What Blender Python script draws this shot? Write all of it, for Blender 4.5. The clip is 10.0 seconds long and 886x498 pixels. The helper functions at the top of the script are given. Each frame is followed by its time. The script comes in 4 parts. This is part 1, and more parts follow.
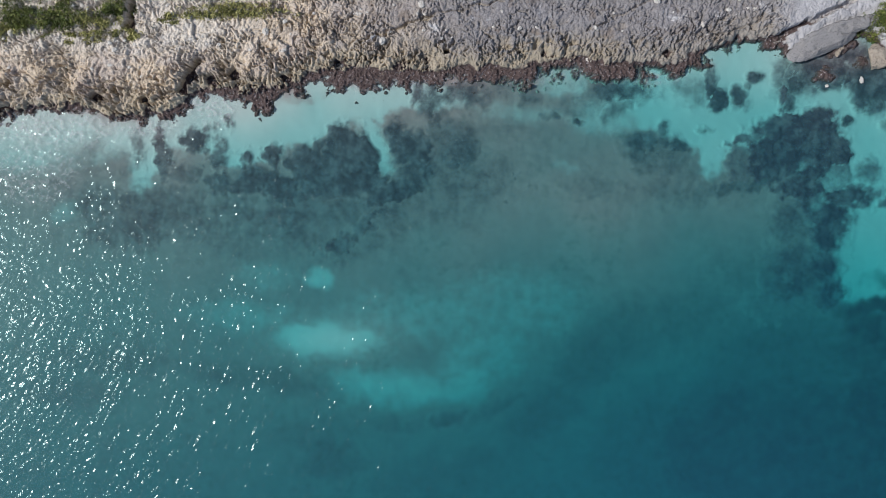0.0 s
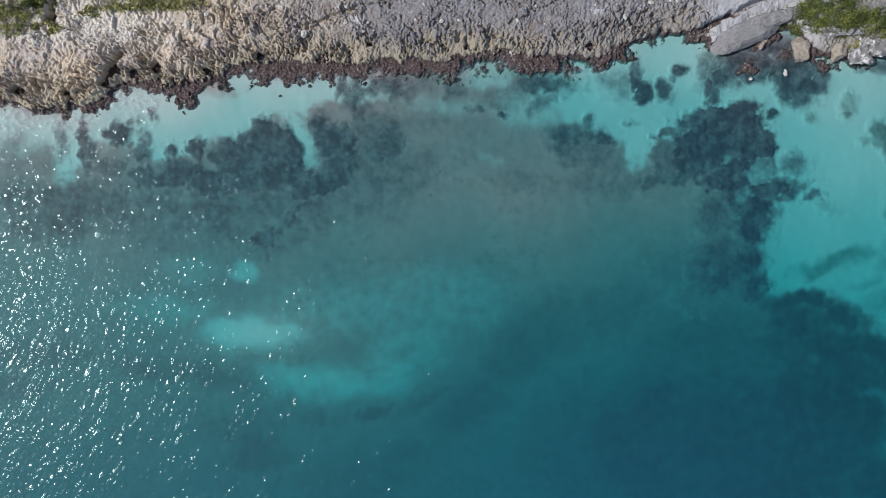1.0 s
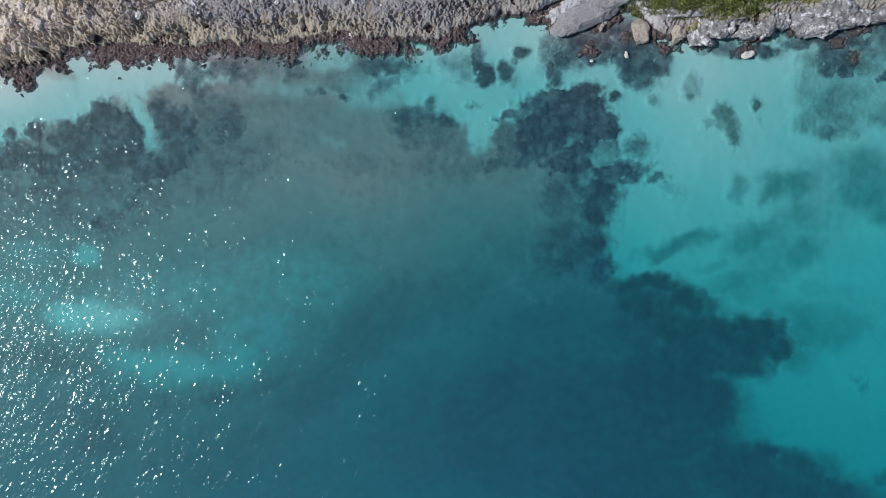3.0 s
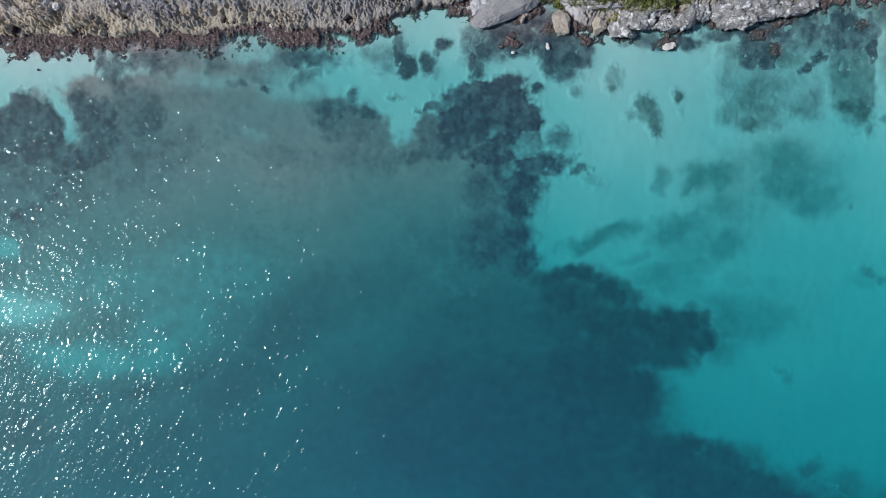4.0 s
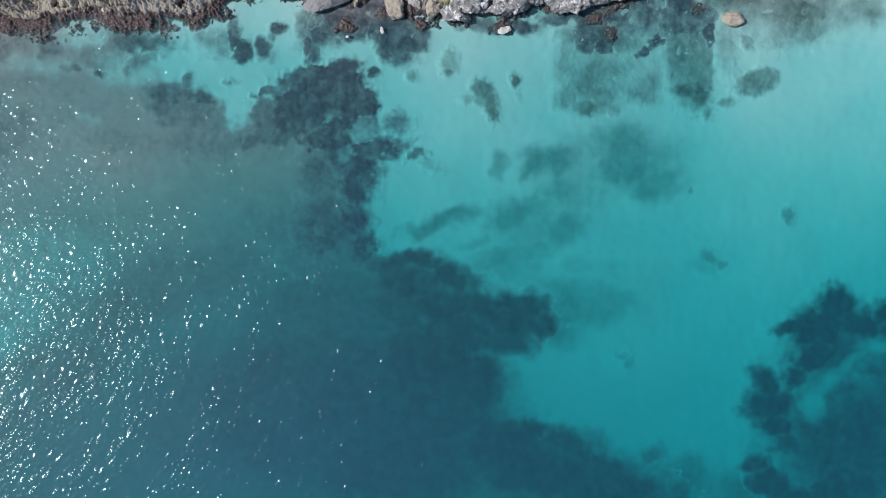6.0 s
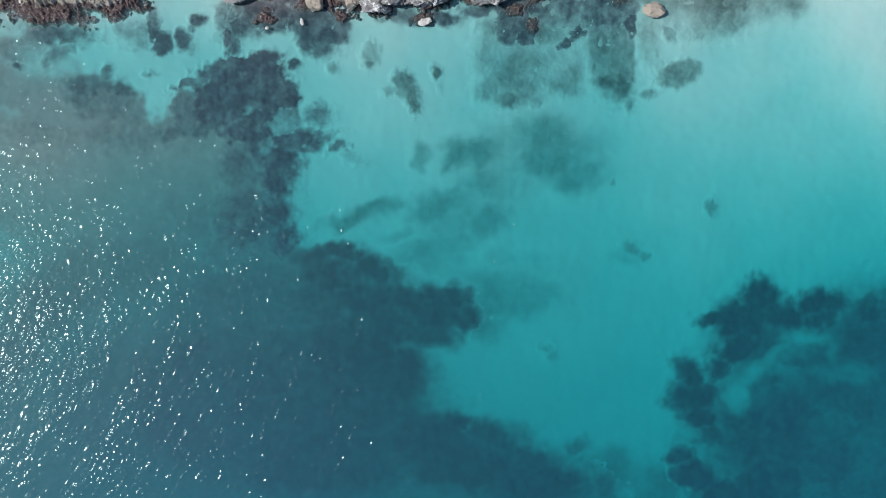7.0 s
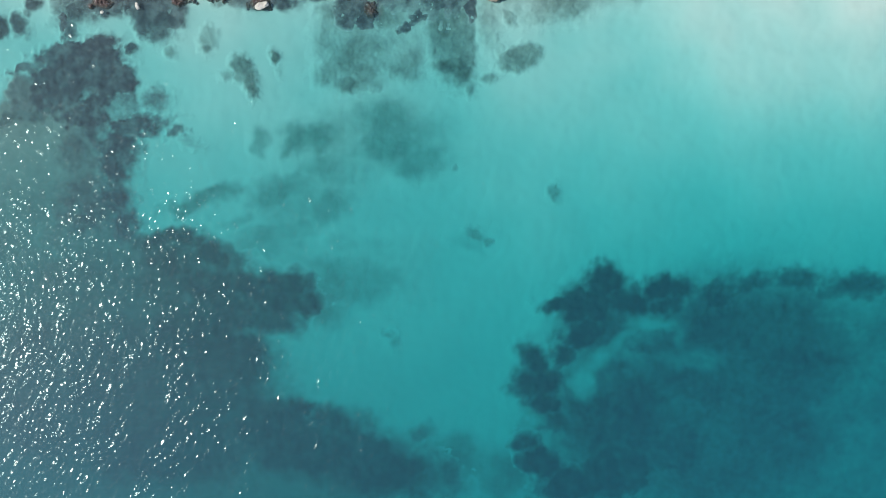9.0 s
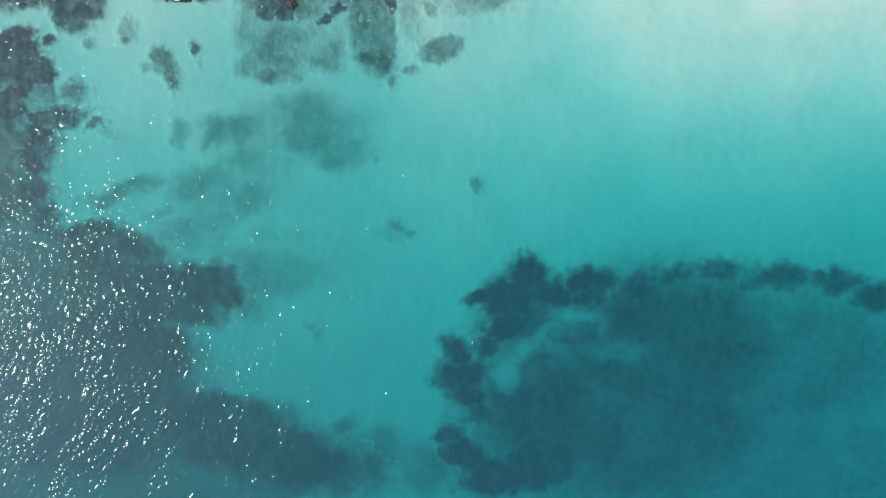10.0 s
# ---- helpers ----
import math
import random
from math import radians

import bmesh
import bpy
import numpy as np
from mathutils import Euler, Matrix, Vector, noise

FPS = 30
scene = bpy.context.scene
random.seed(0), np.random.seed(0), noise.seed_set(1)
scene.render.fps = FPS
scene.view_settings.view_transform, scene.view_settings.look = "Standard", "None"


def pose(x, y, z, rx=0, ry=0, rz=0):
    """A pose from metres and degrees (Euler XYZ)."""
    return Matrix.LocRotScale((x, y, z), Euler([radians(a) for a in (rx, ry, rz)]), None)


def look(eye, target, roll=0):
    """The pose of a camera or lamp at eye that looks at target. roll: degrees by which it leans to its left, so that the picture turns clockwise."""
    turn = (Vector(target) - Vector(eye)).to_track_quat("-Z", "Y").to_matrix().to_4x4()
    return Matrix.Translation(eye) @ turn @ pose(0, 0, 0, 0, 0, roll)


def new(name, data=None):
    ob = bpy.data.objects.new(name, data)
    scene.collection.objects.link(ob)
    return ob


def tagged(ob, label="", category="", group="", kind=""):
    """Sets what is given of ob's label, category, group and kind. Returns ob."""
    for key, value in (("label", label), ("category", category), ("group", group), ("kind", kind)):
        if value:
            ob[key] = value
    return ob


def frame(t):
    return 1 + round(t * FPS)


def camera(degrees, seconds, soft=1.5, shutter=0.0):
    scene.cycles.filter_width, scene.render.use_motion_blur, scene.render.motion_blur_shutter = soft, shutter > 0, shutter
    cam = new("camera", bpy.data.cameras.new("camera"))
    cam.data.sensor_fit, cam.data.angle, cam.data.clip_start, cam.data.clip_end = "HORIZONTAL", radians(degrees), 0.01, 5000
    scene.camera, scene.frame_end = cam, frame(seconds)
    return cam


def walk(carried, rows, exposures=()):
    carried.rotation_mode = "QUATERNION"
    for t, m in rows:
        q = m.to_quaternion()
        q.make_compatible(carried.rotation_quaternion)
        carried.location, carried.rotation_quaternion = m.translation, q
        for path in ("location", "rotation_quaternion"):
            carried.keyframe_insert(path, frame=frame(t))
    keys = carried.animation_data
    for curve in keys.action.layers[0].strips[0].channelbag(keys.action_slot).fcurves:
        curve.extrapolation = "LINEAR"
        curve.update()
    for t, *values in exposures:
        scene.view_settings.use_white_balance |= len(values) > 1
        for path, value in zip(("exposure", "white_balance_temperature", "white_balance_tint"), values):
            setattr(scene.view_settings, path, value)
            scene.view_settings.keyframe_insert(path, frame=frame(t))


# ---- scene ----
cam = camera(62.9, 10.0, 1.0)
METRES, EYE, TILT, LEAN, TURN = 66.0, 61.3, -90.0, 0.0, 0.0
ROWS = [
    (0.0, 0.0, 0.0, 0.0, 0.0, 0.0, -0.0),
    (0.5, 0.0478, 0.0012, -0.0053, -0.14, 0.06, 0.04),
    (1.0, 0.0951, 0.0009, -0.0065, -0.15, -0.13, 0.06),
    (1.5, 0.1477, 0.0024, -0.0143, -0.09, 0.02, 0.09),
    (2.0, 0.1927, 0.0029, -0.018, -0.3, -0.08, 0.16),
    (2.5, 0.247, 0.0033, -0.0215, -0.21, -0.22, 0.12),
    (4.0, 0.3897, 0.006, -0.0432, -0.75, 0.11, 0.24),
    (4.5, 0.442, 0.0063, -0.0481, -0.85, 0.1, 0.28),
    (5.0, 0.4905, 0.0081, -0.0599, -0.93, 0.51, 0.33),
    (5.5, 0.5452, 0.0063, -0.063, -0.92, 0.34, 0.35),
    (7.0, 0.6922, 0.0067, -0.0757, -1.28, 0.17, 0.52),
    (7.5, 0.7451, 0.0069, -0.0791, -1.31, 0.06, 0.56),
    (8.0, 0.7957, 0.006, -0.0841, -1.28, 0.04, 0.56),
    (8.5, 0.8478, 0.0069, -0.0893, -1.35, 0.02, 0.56),
    (9.0, 0.9, 0.0071, -0.0923, -1.18, -0.08, 0.57),
    (9.5, 0.948, 0.0072, -0.0998, -1.44, 0.02, 0.7),
    (10.0, 0.9929, 0.0058, -0.1037, -1.71, -0.09, 0.7),
]
walk(cam, [(t, pose(0, 0, EYE, TILT, LEAN, TURN) @ pose(METRES * x, METRES * y, METRES * z, 90 + pitch, roll, yaw)) for t, x, y, z, yaw, pitch, roll in ROWS],
     [(0.0, -0.04, 6250, 10), (2.5, 0.01, 6050, 10), (5.0, 0.17, 6060, 9), (7.5, 0.27, 6200, 8), (10.0, 0.42, 6560, 5)])

# ---- light ----
SUN_TO = Vector((-0.83, -0.09, 1.0)).normalized()
world = bpy.data.worlds.new("sky")
scene.world = world
world.use_nodes = True
wn = world.node_tree.nodes
sky = wn.new("ShaderNodeTexSky")
sky.sky_type, sky.sun_disc = "NISHITA", False
sky.sun_elevation = math.asin(SUN_TO.z)
sky.sun_rotation = math.atan2(SUN_TO.x, SUN_TO.y) % (2 * math.pi)
world.node_tree.links.new(sky.outputs[0], wn["Background"].inputs[0])
wn["Background"].inputs[1].default_value = 0.10
sun_data = bpy.data.lights.new("sun", "SUN")
sun_data.energy, sun_data.angle, sun_data.color = 3.45, radians(0.53), (1.0, 0.95, 0.87)
sun = new("sun", sun_data)
sun.matrix_world = look(SUN_TO * 200, (0, 0, 0))


# ---- noise and meshes ----
def lattice(ix, iy, seed):
    h = (ix.astype(np.int64) * 374761393 + iy.astype(np.int64) * 668265263 + seed * 974711) & 0xFFFFFFFF
    h = ((h ^ (h >> 13)) * 1274126177) & 0xFFFFFFFF
    return ((h ^ (h >> 16)) & 0xFFFFFF) / float(0x1000000)


def perlin(x, y, seed=0):
    x0, y0 = np.floor(x), np.floor(y)
    fx, fy = x - x0, y - y0
    u, v = fx * fx * fx * (fx * (fx * 6 - 15) + 10), fy * fy * fy * (fy * (fy * 6 - 15) + 10)

    def corner(i, j):
        a = lattice(x0 + i, y0 + j, seed) * 2 * np.pi
        return np.cos(a) * (fx - i) + np.sin(a) * (fy - j)

    low = corner(0, 0) * (1 - u) + corner(1, 0) * u
    high = corner(0, 1) * (1 - u) + corner(1, 1) * u
    return (low * (1 - v) + high * v) * 1.5


def fbm(x, y, size, octaves=4, seed=0, gain=0.5):
    total, amp, f = 0.0, 1.0, 1.0 / size
    for k in range(octaves):
        total = total + amp * perlin(x * f, y * f, seed + 17 * k)
        amp, f = amp * gain, f * 2.03
    return total


def ridged(x, y, size, octaves=4, seed=0, gain=0.5):
    total, amp, f = 0.0, 1.0, 1.0 / size
    for k in range(octaves):
        total = total + amp * (1 - 2 * np.abs(perlin(x * f, y * f, seed + 29 * k)))
        amp, f = amp * gain, f * 2.07
    return total


def cells(x, y, size, seed=0):
    """Distance to the nearest scattered point, in cell sizes, and that cell's random number."""
    x, y = x / size, y / size
    x0, y0 = np.floor(x), np.floor(y)
    best, tag = np.full(np.shape(x), 9.0), np.zeros(np.shape(x))
    for i in (-1, 0, 1):
        for j in (-1, 0, 1):
            a, b = x0 + i, y0 + j
            d = np.hypot(a + lattice(a, b, seed) - x, b + lattice(a, b, seed + 5) - y)
            tag = np.where(d < best, lattice(a, b, seed + 9), tag)
            best = np.minimum(best, d)
    return best, tag


def ease(a, b, v):
    t = np.clip((v - a) / (b - a), 0, 1)
    return t * t * (3 - 2 * t)


def part(name, me, material, parent=None, label=""):
    ob = new(name, me)
    me.materials.append(material)
    if parent:
        ob.parent = parent
    if label:
        ob["label"] = label
    return ob


def raw_mesh(name, verts, quads, smooth=True):
    me = bpy.data.meshes.new(name)
    k = quads.shape[1]
    me.vertices.add(len(verts))
    me.vertices.foreach_set("co", verts.astype(np.float32).ravel())
    me.loops.add(k * len(quads))
    me.polygons.add(len(quads))
    me.polygons.foreach_set("loop_start", np.arange(0, k * len(quads), k, dtype=np.int32))
    me.polygons.foreach_set("vertices", quads.astype(np.int32).ravel())
    me.polygons.foreach_set("use_smooth", np.full(len(quads), smooth))
    me.update(calc_edges=True)
    me.validate()
    return me


def sheet_mesh(name, xs, ys, z, keep=None, values=()):
    """A height field over the lines xs and ys; keep: the vertices that stay."""
    nx, ny = len(xs), len(ys)
    gx, gy = np.meshgrid(xs, ys)
    ids = np.arange(nx * ny).reshape(ny, nx)
    quads = np.stack([ids[:-1, :-1], ids[:-1, 1:], ids[1:, 1:], ids[1:, :-1]], -1).reshape(-1, 4)
    verts = np.stack([gx, gy, z], -1).reshape(-1, 3)
    used = np.arange(len(verts))
    if keep is not None:
        quads = quads[keep.ravel()[quads].any(1)]
        used, back = np.unique(quads, return_inverse=True)
        quads, verts = back.reshape(-1, 4), verts[used]
    me = raw_mesh(name, verts, quads)
    for key, value in values:
        me.attributes.new(key, "FLOAT", "POINT").data.foreach_set("value", value.ravel()[used].astype(np.float32))
    return me


# ---- materials ----
class Nodes:
    def __init__(self, name):
        self.mat = bpy.data.materials.new(name)
        self.mat.use_nodes = True
        self.tree = self.mat.node_tree
        self.bsdf = self.tree.nodes["Principled BSDF"]
        self.bsdf.inputs["Specular IOR Level"].default_value = 0.3
        self.out = self.tree.nodes["Material Output"]

    def add(self, kind, **inputs):
        n = self.tree.nodes.new("ShaderNode" + kind)
        for key, v in inputs.items():
            self.put(n, key.replace("_", " "), v)
        return n

    def put(self, n, key, v):
        slot = n.inputs[int(key[1:])] if key[0] == "i" and key[1:].isdigit() else n.inputs[key]
        if isinstance(v, bpy.types.NodeSocket):
            self.tree.links.new(v, slot)
        else:
            slot.default_value = v

    def place(self):
        return self.add("NewGeometry").outputs["Position"]

    def z(self):
        return self.add("SeparateXYZ", Vector=self.place()).outputs["Z"]

    def noise(self, scale, detail=4.0, rough=0.55, stretch=None, distort=0.0):
        v = self.place()
        if stretch:
            m = self.add("Mapping", Vector=v)
            m.vector_type = "TEXTURE"
            m.inputs["Scale"].default_value, m.inputs["Rotation"].default_value = stretch[:3], (0, 0, radians(stretch[3]))
            v = m.outputs[0]
        return self.add("TexNoise", Vector=v, Scale=scale, Detail=detail, Roughness=rough, Distortion=distort).outputs["Fac"]

    def math(self, op, a, b=0.0, clamp=False):
        n = self.add("Math", i0=a, i1=b)
        n.operation, n.use_clamp = op, clamp
        return n.outputs[0]

    def span(self, v, a, b, c=0.0, d=1.0):
        n = self.add("MapRange", Value=v)
        n.interpolation_type = "SMOOTHSTEP"
        for key, val in (("From Min", a), ("From Max", b), ("To Min", c), ("To Max", d)):
            n.inputs[key].default_value = val
        return n.outputs[0]

    def mix(self, fac, a, b):
        n = self.tree.nodes.new("ShaderNodeMix")
        n.data_type = "RGBA"
        for k, v in ((0, fac), (6, a), (7, b)):
            if isinstance(v, bpy.types.NodeSocket):
                self.tree.links.new(v, n.inputs[k])
            else:
                n.inputs[k].default_value = (*v, 1) if k and len(v) == 3 else v
        return n.outputs[2]

    def value(self, key):
        n = self.add("Attribute")
        n.attribute_name = key
        return n.outputs["Fac"]

    def bump(self, height, strength, distance):
        return self.add("Bump", Height=height, Strength=strength, Distance=distance).outputs[0]

    def done(self, colour, rough=0.9, normal=None):
        self.put(self.bsdf, "Base Color", colour if isinstance(colour, bpy.types.NodeSocket) else (*colour, 1))
        self.put(self.bsdf, "Roughness", rough)
        if normal:
            self.put(self.bsdf, "Normal", normal)
        return self.mat


def bed_colour(n):
    """Pale carbonate sand, and a thin turf of algae on hard bottom where it grows."""
    sand = n.mix(n.noise(0.35, 5), (0.55, 0.52, 0.51), (0.65, 0.615, 0.60))
    # The sand turns whiter towards the east.
    eastward = n.span(n.add("SeparateXYZ", Vector=n.place()).outputs["X"], 54.0, 84.0)
    sand = n.mix(eastward, sand, n.mix(n.noise(0.35, 5), (0.575, 0.585, 0.565), (0.675, 0.685, 0.665)))
    sand = n.mix(n.math("MULTIPLY", n.span(n.noise(3.0, 3), 0.5, 0.75), 0.2), sand, (0.48, 0.47, 0.43))
    turf = n.mix(n.noise(0.5, 6, 0.65), (0.30, 0.18, 0.18), (0.50, 0.31, 0.30))
    turf = n.mix(n.math("MULTIPLY", n.span(n.noise(1.3, 4, 0.6), 0.46, 0.75), n.span(n.noise(0.12, 2), 0.42, 0.6, 0.08, 0.4)), turf, (0.13, 0.125, 0.11))
    ragged = n.math("ADD", n.value("turf"), n.math("MULTIPLY", n.math("SUBTRACT", n.noise(0.9, 4, 0.6), 0.5), 0.5))
    return n.mix(n.span(ragged, 0.15, 0.9), sand, turf)


def make_bed():
    n = Nodes("seabed")
    return n.done(bed_colour(n), 0.95, n.bump(n.noise(2, 3), 0.3, 0.04))


def make_growth(name, dark, light, break_up=0.55, full=0.8):
    """Plants and encrusted rock on the bottom, thinning out to the bed's own colour."""
    n = Nodes(name)
    tone = n.mix(n.span(n.noise(0.9, 5, 0.62), 0.38, 0.72), dark, light)
    tone = n.mix(n.math("MULTIPLY", n.span(n.noise(5.0, 4, 0.7), 0.5, 0.8), 0.35), tone, light)
    ragged = n.math("ADD", n.value("cover"), n.math("MULTIPLY", n.math("SUBTRACT", n.noise(1.2, 5, 0.62), 0.5), break_up))
    return n.done(n.mix(n.span(ragged, 0.08, full), bed_colour(n), tone), 0.95,
                  n.bump(n.math("ADD", n.math("MULTIPLY", n.math("MULTIPLY", n.noise(3, 6, 0.7), n.value("cover")), 0.10), n.math("MULTIPLY", n.noise(4, 4), 0.025)), 1.0, 1.0))


def make_rock(name, grey, pale, tan, wet=True, pale_at=0.6, warm_west=False, silted=True):
    n = Nodes(name)
    c = n.mix(n.noise(0.45, 5, 0.6), grey, tan)
    if warm_west:
        x = n.add("SeparateXYZ", Vector=n.place()).outputs["X"]
        west = n.span(n.math("ADD", x, n.math("MULTIPLY", n.noise(0.15, 3), 12)), 10.0, -8.0)
        c = n.mix(n.math("MULTIPLY", west, 0.8), c, n.mix(n.span(n.noise(0.30, 4, 0.6), 0.42, 0.62), (0.75, 0.61, 0.45), (0.63, 0.53, 0.45)))
        c = n.mix(n.math("MULTIPLY", n.span(n.noise(0.75, 6, 0.7), 0.53, 0.65), 0.55), c, (0.16, 0.12, 0.095))
        c = n.mix(n.math("MULTIPLY", n.span(n.noise(0.55, 6, 0.72), 0.60, 0.68), 0.8), c, (0.60, 0.59, 0.60))
        c = n.mix(n.math("MULTIPLY", n.span(x, 38.0, 41.0), 0.8), c, (0.29, 0.285, 0.275))
        y = n.add("SeparateXYZ", Vector=n.place()).outputs["Y"]
        bare = n.math("MULTIPLY", n.span(n.math("ADD", y, n.math("MULTIPLY", n.noise(0.4, 4), 3.0)), 16.6, 18.6), n.span(x, -12.0, -20.0))
        c = n.mix(n.math("MULTIPLY", bare, 0.75), c, n.mix(n.noise(1.2, 5, 0.65), (0.57, 0.51, 0.44), (0.84, 0.79, 0.72)))
    c = n.mix(n.span(n.noise(1.7, 7, 0.7), pale_at, pale_at + 0.13), c, pale)
    c = n.mix(n.math("MULTIPLY", n.span(n.noise(5.0, 6, 0.75), 0.51, 0.68), 0.65), c, tuple(0.33 * v for v in grey))
    if wet:
        level = n.math("ADD", n.z(), n.math("MULTIPLY", n.math("SUBTRACT", n.noise(1.3, 5), 0.5), -0.5))
        low = n.mix(n.noise(2.2, 6, 0.75), (0.040, 0.029, 0.028), (0.14, 0.10, 0.094))
        # Pale specks painted for wet glints and bits of foam on the ledge.
        low = n.mix(n.span(n.noise(5.0, 5, 0.75), 0.54, 0.68), low, (0.40, 0.36, 0.37))
        warm = n.mix(n.noise(2.0, 4), (0.47, 0.395, 0.275), (0.35, 0.30, 0.225))
        if warm_west:
            c = n.mix(n.math("MULTIPLY", n.span(level, 1.45, 0.55), n.span(x, 8.0, 22.0, 0.75, 0.35)), c, warm)
            bent = n.math("ADD", x, n.math("MULTIPLY", n.math("SUBTRACT", n.noise(0.35, 4), 0.5), 7.0))
            plate = n.math("MULTIPLY", n.span(bent, 27.0, 30.0), n.span(bent, 40.0, 37.0))
            c = n.mix(n.math("MULTIPLY", plate, 0.8), c, n.mix(n.noise(1.5, 5, 0.6), (0.40, 0.39, 0.40), (0.58, 0.57, 0.59)))
        # Wet waterline tone; on low crack and hollow floors it paints shade too.
        c = n.mix(n.span(level, 0.42, 0.24), c, low)
    if silted:
        silt = n.math("ADD", n.z(), n.math("MULTIPLY", n.math("SUBTRACT", n.noise(1.6, 5, 0.65), 0.5), 0.35))
        c = n.mix(n.span(silt, -0.22, -0.50), c, (0.36, 0.345, 0.31))
    h = n.math("ADD", n.math("MULTIPLY", n.noise(4.5, 6, 0.7), 0.09), n.math("MULTIPLY", n.noise(10.0, 4, 0.7), 0.055))
    return n.done(c, 0.92, n.bump(h, 0.9, 1.0))


def make_leaf(name, a, b):
    n = Nodes(name)
    r = n.add("NewGeometry").outputs["Random Per Island"]
    # Darker patches put into the leaf colour as shaded gaps between clumps.
    c = n.mix(n.math("MULTIPLY", n.span(n.noise(1.1, 4, 0.6), 0.42, 0.62), 0.75), n.mix(r, a, b), tuple(0.55 * v for v in a))
    return n.done(c, 0.6)


def make_water():
    """Clear sea water: light lost along the depth, a little scattered back, and a rippled skin."""
    n = Nodes("sea_water")
    depth = n.value("depth")

    def lost(k):
        return n.math("EXPONENT", n.math("MULTIPLY", depth, -k))

    tint = n.add("CombineColor", i0=lost(0.88), i1=lost(0.105), i2=lost(0.098)).outputs[0]
    clear = n.add("BsdfTransparent", Color=tint).outputs[0]
    gust = n.span(n.noise(0.30, 4, 0.6, (2.1, 1, 1, 58)), 0.36, 0.64, 0.45, 1.3)
    swell = n.noise(0.45, 2, 0.5, (2.2, 1, 1, 58))
    chop = n.noise(1.0, 0, 0.5, (1.25, 0.95, 1, 58), 0.3)
    fine = n.noise(2.4, 0, 0.5, (1.15, 0.95, 1, 58), 0.3)
    ripple = n.math("MULTIPLY", gust, n.math("ADD", n.math("MULTIPLY", chop, 0.068), n.math("MULTIPLY", fine, 0.090)))
    skin = n.bump(n.math("ADD", n.math("MULTIPLY", swell, 0.04), ripple), 1.0, 1.0)
    murk = n.add("BsdfDiffuse", Color=(0.016, 0.123, 0.190, 1)).outputs[0]
    body = n.add("MixShader", i0=n.math("SUBTRACT", 1.0, lost(0.16)), i1=clear, i2=murk).outputs[0]
    froth = n.add("BsdfDiffuse", Color=(0.55, 0.56, 0.57, 1)).outputs[0]
    flecks = n.math("MULTIPLY", n.span(n.noise(2.4, 5, 0.75), 0.47, 0.60, 0.04, 0.5), n.value("foam"))
    body = n.add("MixShader", i0=flecks, i1=body, i2=froth).outputs[0]
    glint = n.add("BsdfGlossy", Color=(0.25, 0.325, 0.33, 1), Roughness=0.12, Normal=skin).outputs[0]
    sheen = n.add("BsdfGlossy", Color=(0.86, 0.93, 0.95, 1), Roughness=0.36, Normal=skin).outputs[0]
    sharp = n.add("MixShader", i0=0.04, i1=glint, i2=sheen).outputs[0]
    broad = n.add("BsdfGlossy", Color=(0.95, 0.93, 0.90, 1), Roughness=0.52).outputs[0]
    veiled = n.add("MixShader", i0=0.0120, i1=body, i2=broad).outputs[0]
    fresnel = n.add("Fresnel", IOR=1.33).outputs[0]
    n.tree.links.new(n.add("MixShader", i0=fresnel, i1=veiled, i2=sharp).outputs[0], n.out.inputs[0])
    return n.mat


BED = make_bed()
GRASS = make_growth("seagrass", (0.036, 0.056, 0.064), (0.080, 0.098, 0.100), 0.3, 1.0)
REEF = make_growth("reef_rock", (0.066, 0.052, 0.064), (0.22, 0.17, 0.185), 0.8, 0.95)
CROWN = make_growth("dark_reef", (0.092, 0.048, 0.066), (0.25, 0.165, 0.18), 0.7, 0.9)
SUNK = make_growth("sunken_rock", (0.09, 0.088, 0.082), (0.22, 0.21, 0.195), 0.5, 1.2)
THIN = make_growth("sparse_algae", (0.15, 0.24, 0.23), (0.24, 0.335, 0.32), 0.25, 0.95)
ROCK = make_rock("limestone", (0.235, 0.23, 0.25), (0.50, 0.495, 0.505), (0.30, 0.275, 0.265), True, 0.6, True)
PALE = make_rock("pale_limestone", (0.30, 0.295, 0.298), (0.70, 0.69, 0.69), (0.19, 0.18, 0.165), True, 0.50)
SLAB = make_rock("smooth_limestone", (0.30, 0.295, 0.298), (0.45, 0.445, 0.445), (0.26, 0.245, 0.24), False, 0.64)
WHITE = make_rock("bleached_stone", (0.62, 0.59, 0.55), (0.78, 0.76, 0.72), (0.56, 0.52, 0.47), False)
TAN = make_rock("tan_limestone", (0.40, 0.35, 0.29), (0.50, 0.45, 0.39), (0.36, 0.30, 0.24), False, 0.64)
WEEDY = make_rock("weedy_rock", (0.10, 0.08, 0.075), (0.36, 0.33, 0.32), (0.14, 0.11, 0.10), True, 0.62, False, False)
LEAF = make_leaf("shrub_leaf", (0.075, 0.11, 0.022), (0.27, 0.28, 0.08))
DRY = make_leaf("dry_leaf", (0.26, 0.26, 0.08), (0.52, 0.48, 0.20))
WOOD = make_rock("twig_bark", (0.16, 0.13, 0.10), (0.25, 0.21, 0.17), (0.13, 0.1, 0.08), False)
WATER = make_water()

